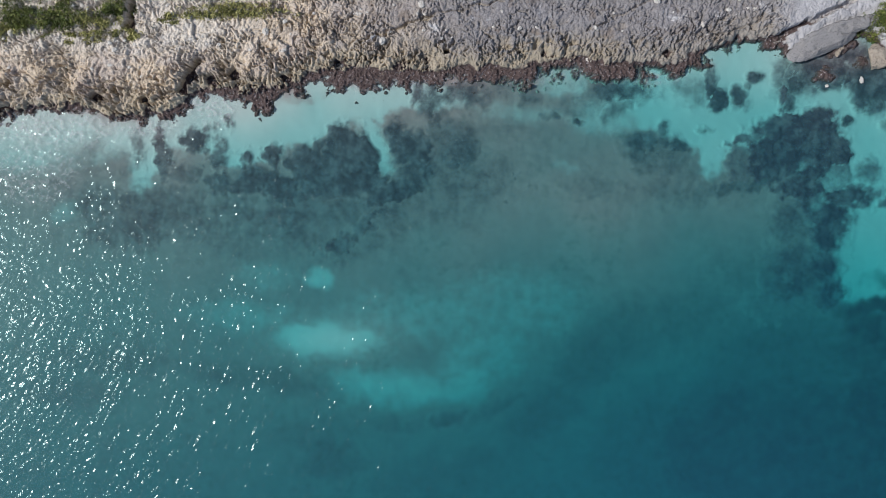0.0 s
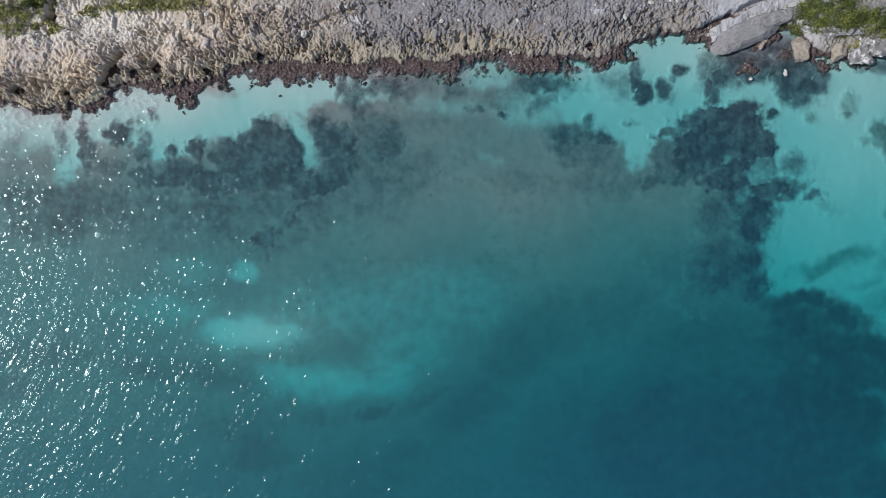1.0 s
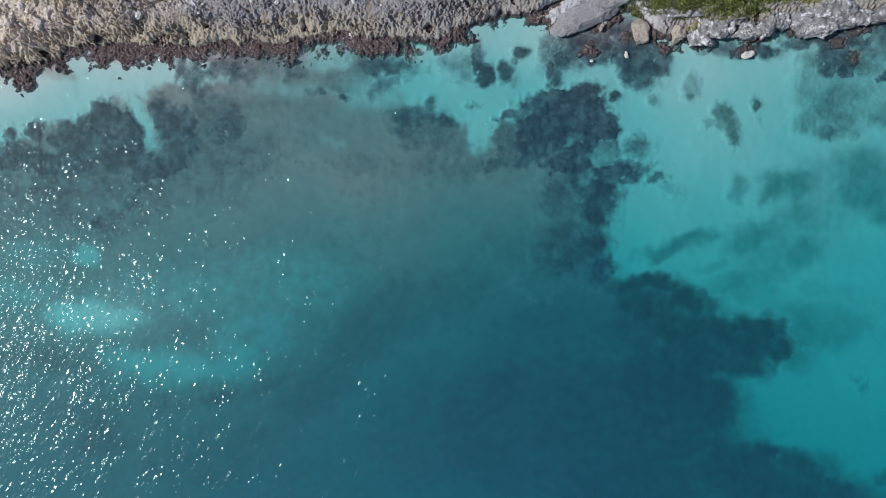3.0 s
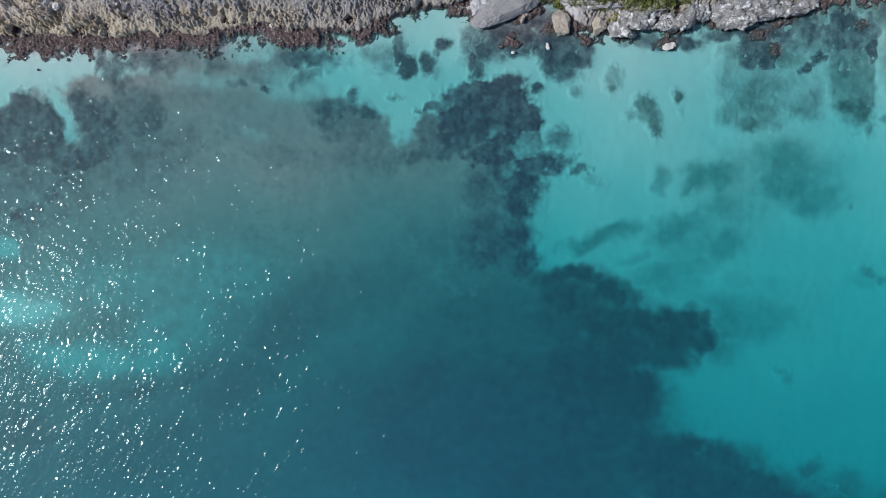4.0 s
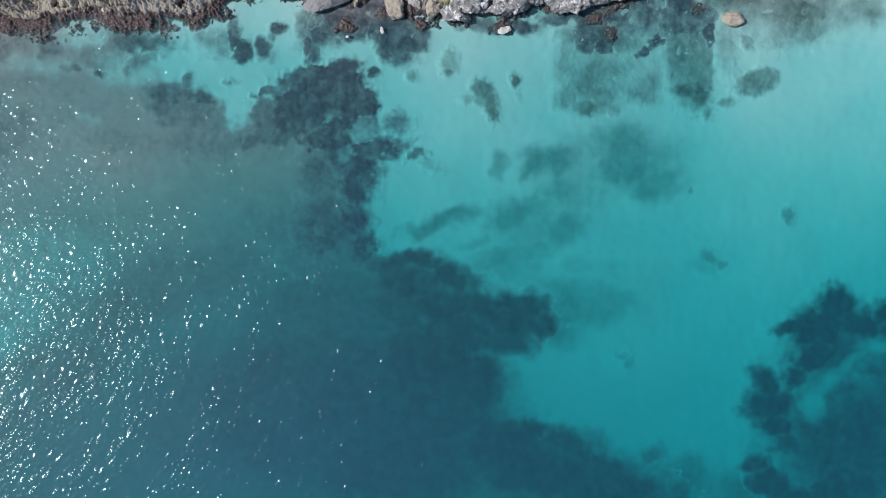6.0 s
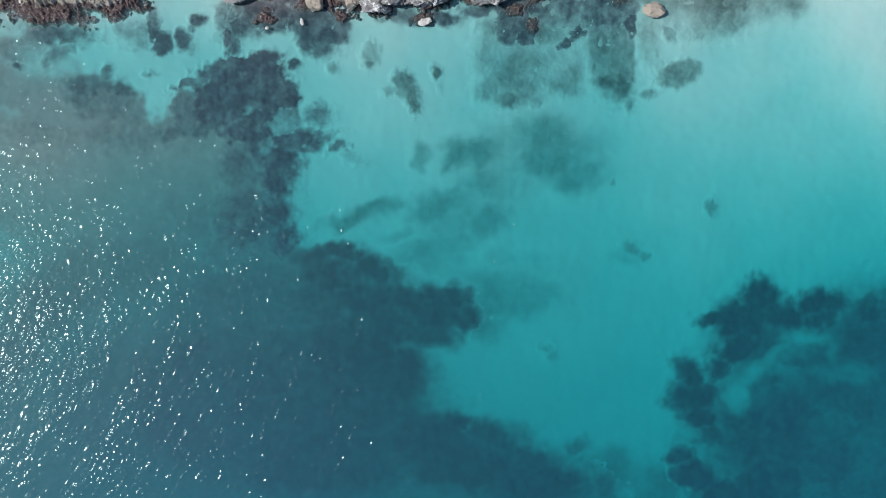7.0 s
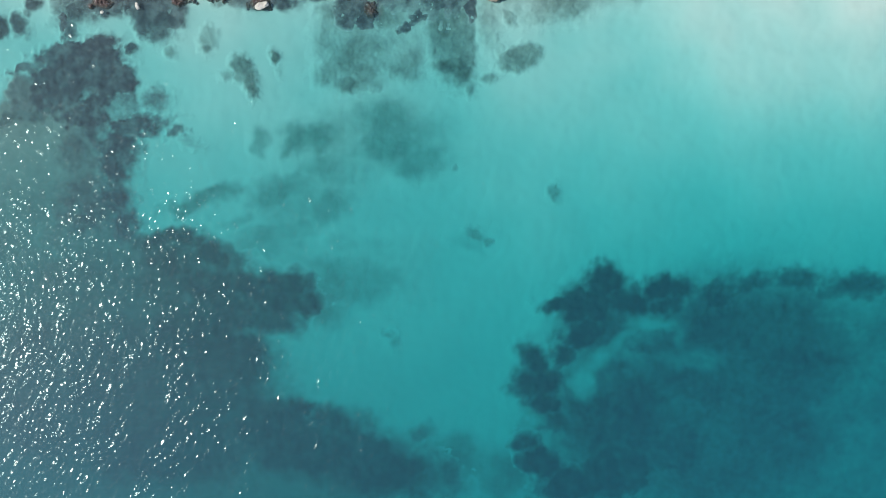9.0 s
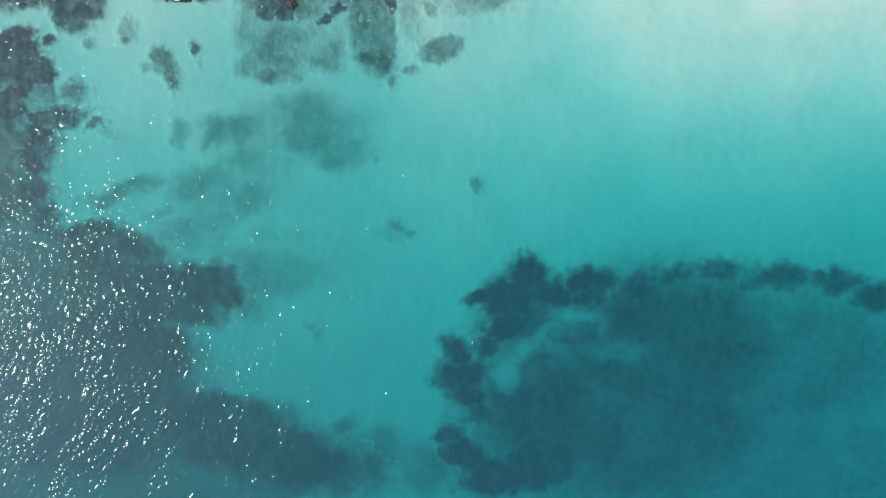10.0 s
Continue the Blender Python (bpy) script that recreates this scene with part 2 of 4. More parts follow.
# ---- the plan ----
SHORE = [
    (-40.4, 11.0), (-37.5, 11.0), (-34.6, 11.7),
    (-31.3, 11.9), (-27.4, 11.0), (-22.7, 11.3),
    (-21.0, 13.1), (-18.4, 13.5), (-16.5, 13.1),
    (-14.8, 13.2), (-12.6, 13.9), (-10.7, 14.8),
    (-6.9, 14.9), (0.8, 15.0), (7.5, 15.2),
    (8.4, 15.7), (12.2, 15.9), (14.6, 15.4),
    (19.4, 15.4), (21.8, 16.4), (24.7, 17.4),
    (27.5, 17.5), (29.0, 16.9), (31.1, 17.1),
    (33.0, 17.8), (34.6, 18.2), (36.2, 17.9), (37.2, 17.0), (38.6, 15.6),
    (40.7, 15.6), (45.5, 16.3), (48.3, 16.6),
    (53.4, 17.2),
    (57.7, 17.9), (61.5, 18.6), (64.0, 18.4),
    (66.0, 17.5), (68.5, 17.3), (70.5, 18.6),
    (77.6, 22.4), (107.1, 24.4),
]
REEF_CROWN = [
    (30.4, 9.4, 3.38, 2.03, 0, 1), (32.4, 8.7, 2.32, 1.74, -15, 1), (29, 8.2, 2.9, 1.93, 0, 1),
    (27.4, 10, 1.93, 0.77, 28, 0.95), (25.7, 9.4, 1.35, 0.39, 22, 0.85), (29.8, 10.8, 2.03, 0.68, 0, 1),
    (31.6, 6.8, 1.84, 0.97, 0, 0.8), (28.1, 6.5, 2.42, 1.21, 0, 0.9), (25.8, 7, 1.64, 2.03, 0, 0.55),
    (33.5, 5.9, 1.94, 1.45, 0, 0.6), (30.3, 10, 3.77, 1.64, 0, 1), (33.8, 8.6, 1.16, 1.06, -35, 1),
    (32, 11.3, 1.74, 0.73, 8, 0.9), (29.1, 12.9, 0.58, 1.06, 0, 0.85), (30.7, 5.3, 2.42, 1.06, 0, 0.9),
]
REEF_ARM = [
    (36.3, 6.7, 1.36, 1.07, 0, 0.62), (34.8, 4.5, 2.81, 0.82, 6, 0.9), (33.1, 3.1, 2.23, 1.45, 0, 0.85),
    (38.1, 4, 0.87, 0.44, 0, 0.75), (39.2, 3, 1.26, 0.48, -15, 0.35), (33.1, 1.1, 1.55, 1.93, 0, 0.85),
    (32.9, -1.7, 1.64, 1.93, 0, 0.82), (33.3, -3.9, 1.45, 1.55, 0, 0.9), (31.4, 4.1, 1.45, 1.45, 0, 0.75),
    (30, 2.4, 2.22, 2.42, 0, 0.55), (30.2, -2, 2.8, 3.38, 0, 0.6), (28.7, -5.1, 2.9, 2.42, 0, 0.35),
]
REEF_WEST = [
    (-8, 7.6, 2.67, 2.67, 0, 1), (-8.9, 9.5, 1.17, 1.26, 0, 0.95), (-6.6, 8.7, 1.07, 1.65, -12, 0.95),
    (-11.6, 7.1, 1.85, 1.85, 25, 0.9), (-10.6, 8.6, 1.07, 0.68, 20, 0.8), (-8.9, 5.4, 4.62, 1.36, 0, 0.95),
    (-4.6, 4.7, 2.92, 1.17, 15, 1), (-6.3, 2.4, 2.04, 0.73, 35, 0.85), (-8.7, 0.4, 2.04, 0.87, 20, 0.9),
    (-10.9, 4.7, 2.43, 1.07, 0, 0.8), (-4.1, 9.8, 1.07, 1.36, 0, 0.9), (-2.6, 8.6, 1.85, 1.75, 0, 0.85),
    (-2.4, 6.4, 2.19, 1.26, 0, 0.65), (-0.7, 10.5, 0.78, 1.26, 0, 0.6), (0.3, 7.3, 2.19, 2.19, 0, 0.5),
    (-2.1, 13.7, 0.58, 1.65, 0, 0.8),
]
REEF_SHALLOW = [
    (-16.7, 5.9, 3.01, 1.07, 0, 1), (-13.8, 5, 1.94, 1.26, 0, 0.95), (-14.4, 8.1, 0.97, 0.87, 0, 0.95),
    (-17, 7.8, 0.53, 0.63, 0, 0.9), (-21.1, 9.1, 1.26, 0.97, 0, 0.9), (-19.3, 8, 0.63, 1.26, -15, 0.9),
    (-18.4, 10.7, 0.44, 0.58, 0, 0.95), (-19.5, 10.4, 0.39, 0.34, 0, 0.5), (-20.2, 9.9, 0.68, 0.49, 0, 0.7),
    (-24, 9.3, 0.44, 1.26, 0, 0.85), (-23.7, 7.2, 0.73, 1.65, 0, 0.8), (-25.9, 9, 0.63, 1.46, 0, 0.6),
    (-22.1, 6.3, 1.65, 0.87, 0, 0.65), (-19.4, 5.6, 1.07, 1.07, 0, 0.7), (-29.8, 8.4, 0.78, 1.26, 0, 0.5),
    (-27.7, 7.3, 1.94, 1.26, 0, 0.45),
]
REEF_BAND = [
    (-24.3, 3.5, 4.13, 1.94, 0, 0.85), (-27.2, 1.7, 3.65, 2.04, 0, 0.75), (-21.3, 2, 2.92, 1.46, 0, 0.55),
    (-29.4, 3.9, 2.92, 1.94, 0, 0.6), (-17.7, 3.4, 3.4, 1.36, 0, 0.55), (-14.8, 1.5, 2.92, 1.07, 0, 0.35),
    (-32.3, 5.4, 2.19, 2.43, 0, 0.35), (-22.1, 0.5, 5.35, 1.07, 0, 0.25), (-30.8, 6.9, 2.92, 1.46, 0, 0.4),
]
REEF_BROKEN = [
    (17.1, 9.3, 2.14, 0.97, 0, 0.75), (19, 10.1, 0.53, 0.53, 0, 0.85), (19.8, 9, 1.65, 0.68, -25, 0.8),
    (16.6, 8.1, 1.26, 0.97, 0, 0.65), (18.5, 7.2, 2.92, 1.46, 0, 0.5), (14.6, 11.6, 1.36, 0.68, 35, 0.8),
    (15.7, 12.6, 0.49, 1.07, -20, 0.6), (13.4, 13.1, 1.26, 0.97, 0, 0.5), (11.5, 10.9, 0.87, 0.34, 0, 0.7),
    (8.9, 11.5, 1.07, 0.44, 0, 0.6), (4.7, 13.8, 2.33, 0.44, 0, 0.6), (1.7, 13.3, 1.65, 0.49, 0, 0.6),
    (-0.9, 13.4, 0.53, 0.97, 0, 0.7), (5.9, 10, 3.4, 1.17, 0, 0.35), (3.2, 6.9, 2.92, 1.94, 0, 0.4),
    (25.1, 5.4, 3.89, 0.68, 6, 0.7),
]
# Faint low reef, and blue-grey haze of the water put into bottom colour.
REEF_HAZE = [
    (14.6, 13.6, 2.91, 1.16, 0, 0.77), (10.9, 12.2, 2.18, 0.97, 0, 0.49), (21.6, 13.6, 1.9, 1.3, 0, 0.6),
    (30.1, 14.1, 1.94, 1.26, 0, 0.84), (2.2, 13.1, 2.91, 0.77, 0, 0.7), (-1.2, 12.4, 1.26, 1.45, 0, 0.84),
    (7.1, 12.9, 0.87, 1.16, 0, 0.63), (18.7, 7.8, 2.23, 1.74, 0, 0.45), (0.8, 8.8, 2.42, 2.42, 0, 0.63),
    (13.4, 5.4, 2.91, 1.26, 0, 0.42), (3.7, 5.4, 2.91, 1.45, 0, 0.42),
]
REEF_FOOT = [
    (32, 14.9, 2.89, 1.35, 0, 0.84), (36, 14.4, 2.17, 1.44, 0, 0.95), (28.8, 14.7, 0.87, 1.92, 0, 0.72),
    (34.1, 16.1, 2.89, 0.96, 0, 0.84), (37, 12.7, 1.44, 1.15, 0, 0.95), (53.5, 14.8, 1.73, 1.64, 0, 0.84),
    (57.8, 14.8, 2.89, 1.44, 0, 0.6), (62.9, 15.3, 1.06, 2.41, 0, 0.72), (55.4, 15.8, 4.33, 1.15, 0, 0.84),
    (44.3, 14.8, 1.73, 0.87, 0, 0.84),
]
MEADOW_EDGE = [
    (38.7, -5.1, 2.42, 0.97, -10, 1), (36.2, -5.6, 2.42, 1.26, 0, 0.9), (40.9, -6.5, 2.32, 1.26, -28, 1),
    (43.8, -9.2, 3.39, 1.55, 0, 0.95), (47.1, -9, 2.52, 1.36, -12, 1), (48.9, -10.6, 1.75, 1.36, 0, 0.95),
    (45.7, -12, 3.49, 1.75, 0, 0.9), (41.8, -11, 4.6, 2.81, 0, 0.9), (37, -9.3, 5.32, 2.9, 0, 0.7),
    (38.9, -13.4, 6.29, 2.9, 0, 0.85), (38.2, -7.1, 4.11, 1.74, 0, 0.95), (46.4, -10.5, 3.88, 1.65, 0, 1),
    (40.8, -9, 4.36, 2.42, 0, 1), (42.6, -6.6, 1.94, 0.87, -25, 0.7), (39.8, -16.8, 5.33, 2.9, 0, 0.85),
]
MEADOW_BANK = [
    (47.8, -19.9, 2.9, 0.97, 0, 0.95), (51.2, -21.2, 2.9, 1.55, -28, 0.95), (49.2, -23.6, 6.28, 2.42, 0, 0.95),
    (54.6, -23.3, 2.52, 1.16, -20, 0.95), (44.4, -21.2, 3.38, 2.9, 0, 0.85), (59.2, -24.3, 1.65, 1.26, 0, 0.6),
    (40.6, -16.3, 4.83, 2.9, 0, 0.75), (42.3, -15.8, 3.86, 3.62, 0, 0.9), (43, -15.9, 3.61, 2.89, 0, 0.95),
    (39.2, -14.9, 4.8, 3.84, 0, 0.95), (58.6, -22.3, 1.35, 1.16, 0, 0.6), (56.4, -24.9, 4.34, 1.93, -15, 0.95),
    (49.7, -22.4, 5.29, 2.89, 0, 0.9), (60.8, -25.9, 1.64, 1.93, -25, 0.7),
]
MEADOW_DEEP = [
    (31.2, -10.4, 8.95, 6.47, 0, 0.55), (19.2, -17.9, 6.47, 6.47, 0, 0.45), (30.7, -17.9, 12.93, 7.96, 0, 0.75),
    (28.2, -1.9, 5.47, 2.49, 0, 0.4), (-1.2, -20.4, 6.47, 2.98, 0, 0.4), (-15.1, -11.4, 8.46, 1.49, -8, 0.45),
    (-9.7, -18.9, 3.48, 1.49, 0, 0.5), (4.8, -13.9, 3.48, 0.7, 30, 0.45),
]
MEADOW_SOUTH = [
    (38, -18, 9, 4.5, 0, 0.85), (36, -23, 9, 4, 0, 0.85), (46, -21.5, 6, 3, -15, 0.9), (55, -25.2, 7, 3, -12, 0.9),
]
MEADOW_STREAKS = [
    (13.7, -8.7, 6.32, 2.92, 45, 0.48), (8.6, -14.5, 5.83, 2.43, 35, 0.44), (20.2, -6.3, 5.83, 2.92, 20, 0.42),
    (3.2, -18.4, 4.86, 1.94, 20, 0.38), (-15.3, -11.4, 7.78, 1.46, -8, 0.5), (-28.4, -9.7, 7.29, 1.46, -4, 0.45),
    (-9.9, -17.7, 2.24, 1.26, 0, 0.55), (-11.1, -16, 5.35, 1.94, 0, 0.35), (0.3, -14.9, 1.65, 0.58, 25, 0.6),
    (-4.6, -15.3, 3.4, 0.58, -5, 0.4), (-31.8, -12.6, 6.32, 1.46, 0, 0.4),
]
EAST_EDGE = [
    (74.6, -9.2, 2.04, 1.94, 0, 1), (73, -11.3, 2.91, 2.03, 0, 1), (71.1, -11.2, 2.13, 0.97, 5, 1),
    (73, -13.6, 3, 1.36, 20, 1), (76.7, -11, 2.91, 1.46, 0, 1), (80.3, -10, 2.72, 1.46, 0, 1),
    (80.3, -11.4, 2.53, 0.97, 0, 0.9), (84.5, -10.5, 2.92, 1.46, 0, 0.85), (87.5, -9.4, 2.73, 1.27, 0, 0.85),
    (91.3, -9.2, 2.92, 1.36, 0, 0.8), (95.6, -10.2, 3.9, 1.17, 0, 0.75), (68.4, -15.9, 1.45, 1.84, 20, 1),
    (69, -17.8, 2.61, 1.84, 0, 1), (69.3, -20, 1.94, 1.45, 0, 1), (70.3, -21.5, 2.9, 1.07, 0, 0.9),
    (71.1, -15.5, 1.26, 1.16, 0, 0.95),
]
EAST_FOOT = [
    (67.7, -23.1, 1.35, 1.06, 0, 0.9), (69.1, -24.9, 2.32, 1.45, -20, 1), (71.9, -27.1, 3.88, 1.94, 0, 1),
    (75.8, -25.7, 4.37, 2.91, 0, 0.9), (74.3, -19.6, 1.65, 1.55, 0, 0.85), (75.8, -17, 1.45, 1.65, -25, 0.85),
    (78.4, -15.1, 1.94, 0.97, 5, 0.8), (80.7, -23.8, 4.37, 2.92, 0, 0.8), (85.2, -11.5, 2.43, 1.17, 0, 0.6),
    (96.8, -9.8, 3.68, 1.47, 0, 0.85), (102, -10.3, 2.95, 1.28, 0, 0.85), (105.5, -11.8, 2.46, 1.77, 0, 0.85),
    (109.5, -12.3, 3.94, 2.47, 0, 0.8),
]
EAST_DEEP = [
    (87.1, -15.9, 12.83, 7.9, 0, 0.8), (84.5, -23.6, 14.81, 7.9, 0, 0.72), (98.6, -16.9, 11.85, 8.14, 0, 0.6),
    (76.1, -21.2, 7.4, 6.91, 0, 0.85), (99.5, -27.3, 15.8, 7.9, 0, 0.52), (74.7, -13, 4.44, 3.46, 0, 0.8),
]
EAST_GAPS = [
    (72.7, -17.9, 0.87, 1.45, -12, 0.6), (74, -16, 1.55, 0.58, 35, 0.45), (76.3, -14.1, 1.46, 0.49, 40, 0.35),
    (79.1, -12.9, 2.33, 0.49, 0, 0.4), (81.3, -14.1, 0.58, 1.26, 0, 0.3), (68.5, -21.1, 1.45, 0.58, -25, 0.45),
    (82.3, -16.1, 2.92, 0.97, 0, 0.25),
]
ALGAE = [
    (50, 3.5, 3.59, 1.57, 8, 0.85), (48.4, 2.9, 1.57, 0.91, 20, 0.9), (55.5, 4.4, 3.93, 2.62, 0, 0.72),
    (55.5, 2.6, 4.71, 1.31, 0, 0.72), (45.1, 2.9, 0.78, 1.3, 0, 0.7), (50.4, 1, 2.61, 1.57, 0, 0.6),
    (58.9, 1.5, 2.95, 1.7, 15, 0.6), (47.3, -1, 3.26, 1.83, 20, 0.7), (50.4, -2.5, 2.6, 1.6, 20, 0.65),
    (41.2, -1.3, 2.99, 0.85, 15, 0.75), (39.2, -2.2, 2.6, 0.72, 12, 0.7), (42.6, -3.6, 2.08, 0.65, 15, 0.45),
    (46.5, -4.6, 4.56, 1.3, 15, 0.6), (51.5, -8.8, 5.55, 2.35, 0, 0.7), (55.2, -6.6, 2.61, 1.96, 0, 0.35),
    (54.2, -9.8, 3.27, 1.57, 0, 0.4),
]
CROWN_GAPS = [
    (30.8, 7.2, 0.53, 0.34, 0, 0.45), (33.4, 5.9, 1.16, 0.77, 0, 0.35), (31.8, 3.8, 0.58, 0.53, 0, 0.4),
    (31.2, 7.4, 0.77, 0.29, 0, 0.3),
]
WEST_GAPS = [
    (-9.4, 3.4, 2.19, 0.97, 0, 0.55), (-17.9, 6.6, 0.68, 0.97, 0, 0.6), (-21.6, 7.6, 1.17, 0.58, 0, 0.6),
    (-8.9, 8.3, 0.39, 0.49, 0, 0.3), (-7, 4.7, 0.78, 0.39, 0, 0.3), (-4.1, 2.6, 1.46, 0.58, 20, 0.35),
    (-13.6, 6.5, 0.68, 0.49, 0, 0.6), (-10.9, 1.7, 1.46, 0.68, 0, 0.4), (-5.6, 9.3, 0.44, 1.94, 20, 1),
]
HAZE_WEST = [
    (-10.4, 3, 9.23, 3.01, 5, 0.6), (-25.5, 3, 9.72, 3.4, 0, 0.35), (-0.7, 5.9, 5.35, 4.13, 0, 0.5),
    (-16.2, 0.5, 7.78, 1.75, 0, 0.4), (-7, 0.5, 4.37, 1.46, 20, 0.5), (8.6, 8.3, 6.32, 2.92, 0, 0.25),
    (19.2, 5.4, 7.29, 1.94, 0, 0.4),
]
# Rocky shallows, darkened in colour for the shade between shore and lone boulder.
REEF_SHADE_EAST = [
    (60.6, 17, 3.12, 2.14, 0, 0.9), (66, 17.5, 4.39, 1.95, 0, 0.95), (70.6, 16.4, 4.1, 2.24, 0, 0.85),
    (62.6, 14.4, 0.97, 1.85, 0, 0.8), (75.3, 16.7, 3.42, 2.25, 0, 0.7),
]
ALGAE_HAZE = [
    (46.5, -5.7, 3.39, 1.45, -10, 0.55), (52.7, -8.9, 3.88, 1.65, -12, 0.6), (49.8, -11.3, 2.9, 1.94, 0, 0.7),
    (47.9, -7.2, 2.42, 1.45, 0, 0.5), (42.8, -6.2, 2.18, 1.26, 0, 0.5), (52.3, -5.8, 1.94, 1.26, 0, 0.35),
    (63, -5.4, 1.94, 1.07, 0, 0.35), (45.4, -14.4, 1.93, 1.93, 0, 0.45), (47.3, -18.6, 2.9, 1.16, 0, 0.35),
    (52.6, 4, 5, 2.4, 8, 0.6), (52, 1, 5.5, 2.2, 18, 0.5), (48.6, -2.4, 4.2, 1.8, 22, 0.5), (56.8, 3.2, 4.6, 3, 10, 0.55),
    (60.8, -25.0, 4.2, 2.6, 0, 0.75), (66.1, -26.0, 3.6, 2.6, 0, 0.7),
]
SAND_FULL = [
    (-16.6, 10, 3.62, 3.13, 0, 1), (-19.5, 10.9, 3.02, 2.28, 0, 1), (-12.3, 10.6, 4.84, 1.82, 15, 1),
    (-7.9, 12.1, 4.84, 1.43, 8, 1), (-5.8, 9, 2.71, 1.09, -54, 1), (-24.8, 7.9, 2.98, 1.19, 70, 1),
    (-22.4, 10.2, 2.41, 1.96, 0, 1), (-1.2, 13, 3.62, 1.04, 0, 1), (19, 11.7, 2.9, 1.84, 0, 1),
    (21.1, 10.4, 2.16, 1.62, 0, 1), (23.1, 8.3, 1.19, 2.16, 0, 1), (26.9, 14.6, 1.62, 3.25, 0, 1),
    (26.4, 11.7, 2.16, 1.09, 0, 1), (10.4, 14.6, 1.95, 1.84, 0, 0.55),
]
SAND_SPOT = [
    (-9.7, -7.7, 3.4, 0.87, 0, 1), (-11.1, -8.1, 1.94, 0.78, 0, 0.9), (-7.5, -7.7, 1.65, 0.68, 0, 0.9),
]
SAND_THIN = [
    (-10.9, -2.4, 1.36, 0.97, 0, 0.9), (-15.5, -2.6, 2.92, 1.36, 0, 0.5), (-17.2, -5.8, 5.35, 1.85, 0, 0.55),
    (-9.4, -7.7, 5.83, 2.19, 0, 0.7), (-4.1, -12.1, 6.32, 2.04, -5, 0.85), (1.7, -12.1, 2.92, 1.75, 20, 0.75),
    (-1.2, -5.8, 8.75, 2.92, 0, 0.5), (5.6, -4.8, 8.26, 3.4, 0, 0.45), (3.2, -9.7, 5.35, 2.92, 30, 0.55),
    (7.1, 11.5, 4.37, 1.07, 0, 0.5), (-28.4, 8.8, 7.29, 1.75, 0, 0.7), (-35.2, 9, 4.86, 2.67, 0, 0.85),
    (-29.7, 7.6, 0.68, 0.87, 0, 0.6), (14.2, 11.5, 3.4, 1.94, 0, 0.75), (10.5, 6.9, 1.46, 0.97, 0, 0.4),
    (-32.3, 3.1, 1.46, 1.22, 0, 0.6),
]
SAND_SHORE = [
    (-20.9, 12.6, 1.69, 0.87, 0, 1), (-10.8, 14.4, 2.02, 1.25, 0, 1), (-14.7, 13.2, 1.64, 0.96, 0, 1),
    (-4.5, 13.5, 2.41, 0.87, 0, 1), (-25.7, 9.9, 2.89, 1.2, 0, 0.8), (-32, 10.4, 3.86, 1.25, 0, 0.7),
    (-34.9, 11, 2.89, 1.45, 0, 0.8),
]
# Froth; the westernmost ovals also paint the pale sky-reflection veil on the water.
FOAM_AND_VEIL = [
    (-32.7, 10.3, 6.21, 1.63, 0, 0.8), (-34.6, 6.7, 3.82, 2.87, 0, 0.5), (-25.5, 10.3, 2.87, 0.86, 0, 0.8),
    (-20.8, 12.2, 1.43, 0.76, 0, 0.9), (-17.9, 13, 1.43, 0.67, 0, 0.8), (-6.9, 13.9, 1.91, 0.57, 0, 0.7),
    (-3.1, 14.2, 1.91, 0.67, 0, 0.8), (0.8, 14.4, 2.39, 0.48, 0, 0.6), (12.2, 15.4, 1.24, 0.67, 0, 0.8),
    (18, 14.4, 1.91, 0.38, 0, 0.6), (7.5, 14.4, 1.91, 0.48, 0, 0.5), (-11.7, 14.6, 1.15, 0.67, 0, 0.6),
    (-10, 14.8, 1.72, 0.76, 0, 1), (-19.5, 12.2, 2.15, 1.72, 0, 0.8), (-2.9, 14.8, 2.87, 0.57, 0, 0.7),
]
REEF_COVE = [
    (32.6, 15.3, 2.88, 1.06, 0, 1), (30.5, 15.3, 1.68, 0.96, 0, 0.85), (35.5, 14.9, 1.92, 1.15, 0, 1),
    (34.6, 16.8, 2.16, 1.06, 0, 1), (37.7, 13.7, 1.73, 1.73, 0, 1), (29.8, 14.2, 1.2, 0.96, 0, 0.6),
]
REEF_EDGE_AND_SHADE = [
    (29.3, 12.6, 0.6, 1.3, 0, 0.95), (36.3, 13.1, 1.4, 1.6, 0, 1), (37, 12.2, 1.2, 1, 0, 0.95),
    (56.5, 15.6, 2.89, 1.92, 0, 0.8), (60.8, 15.1, 1.92, 2.89, 0, 0.8), (52.6, 13.7, 1.2, 1.2, 0, 0.9),
    # The next two ovals paint the boulders' shadow in the water as dark bottom.
    (47.1, 14.7, 1.92, 0.58, 0, 0.9), (51.2, 15.4, 2.89, 0.67, 0, 0.9), (43.2, 14.7, 1.92, 0.43, 0, 0.6),
]
SLABS = [
    (31.8, 17.35, 0.5, 3.2, 1.12, 0.5, 22),
    (34.1, 18.7, 0.75, 2.1, 0.62, 0.5, 14),
]
TAN_ROCKS = [
    (36.5, 16.0, 0.35, 0.85, 1.3, 0.5, 25),
    (33.4, 16.8, 0.3, 0.20, 0.72, 0.25, -35),
    (39.6, 15.9, 0.35, 0.75, 0.95, 0.7, 0),
]
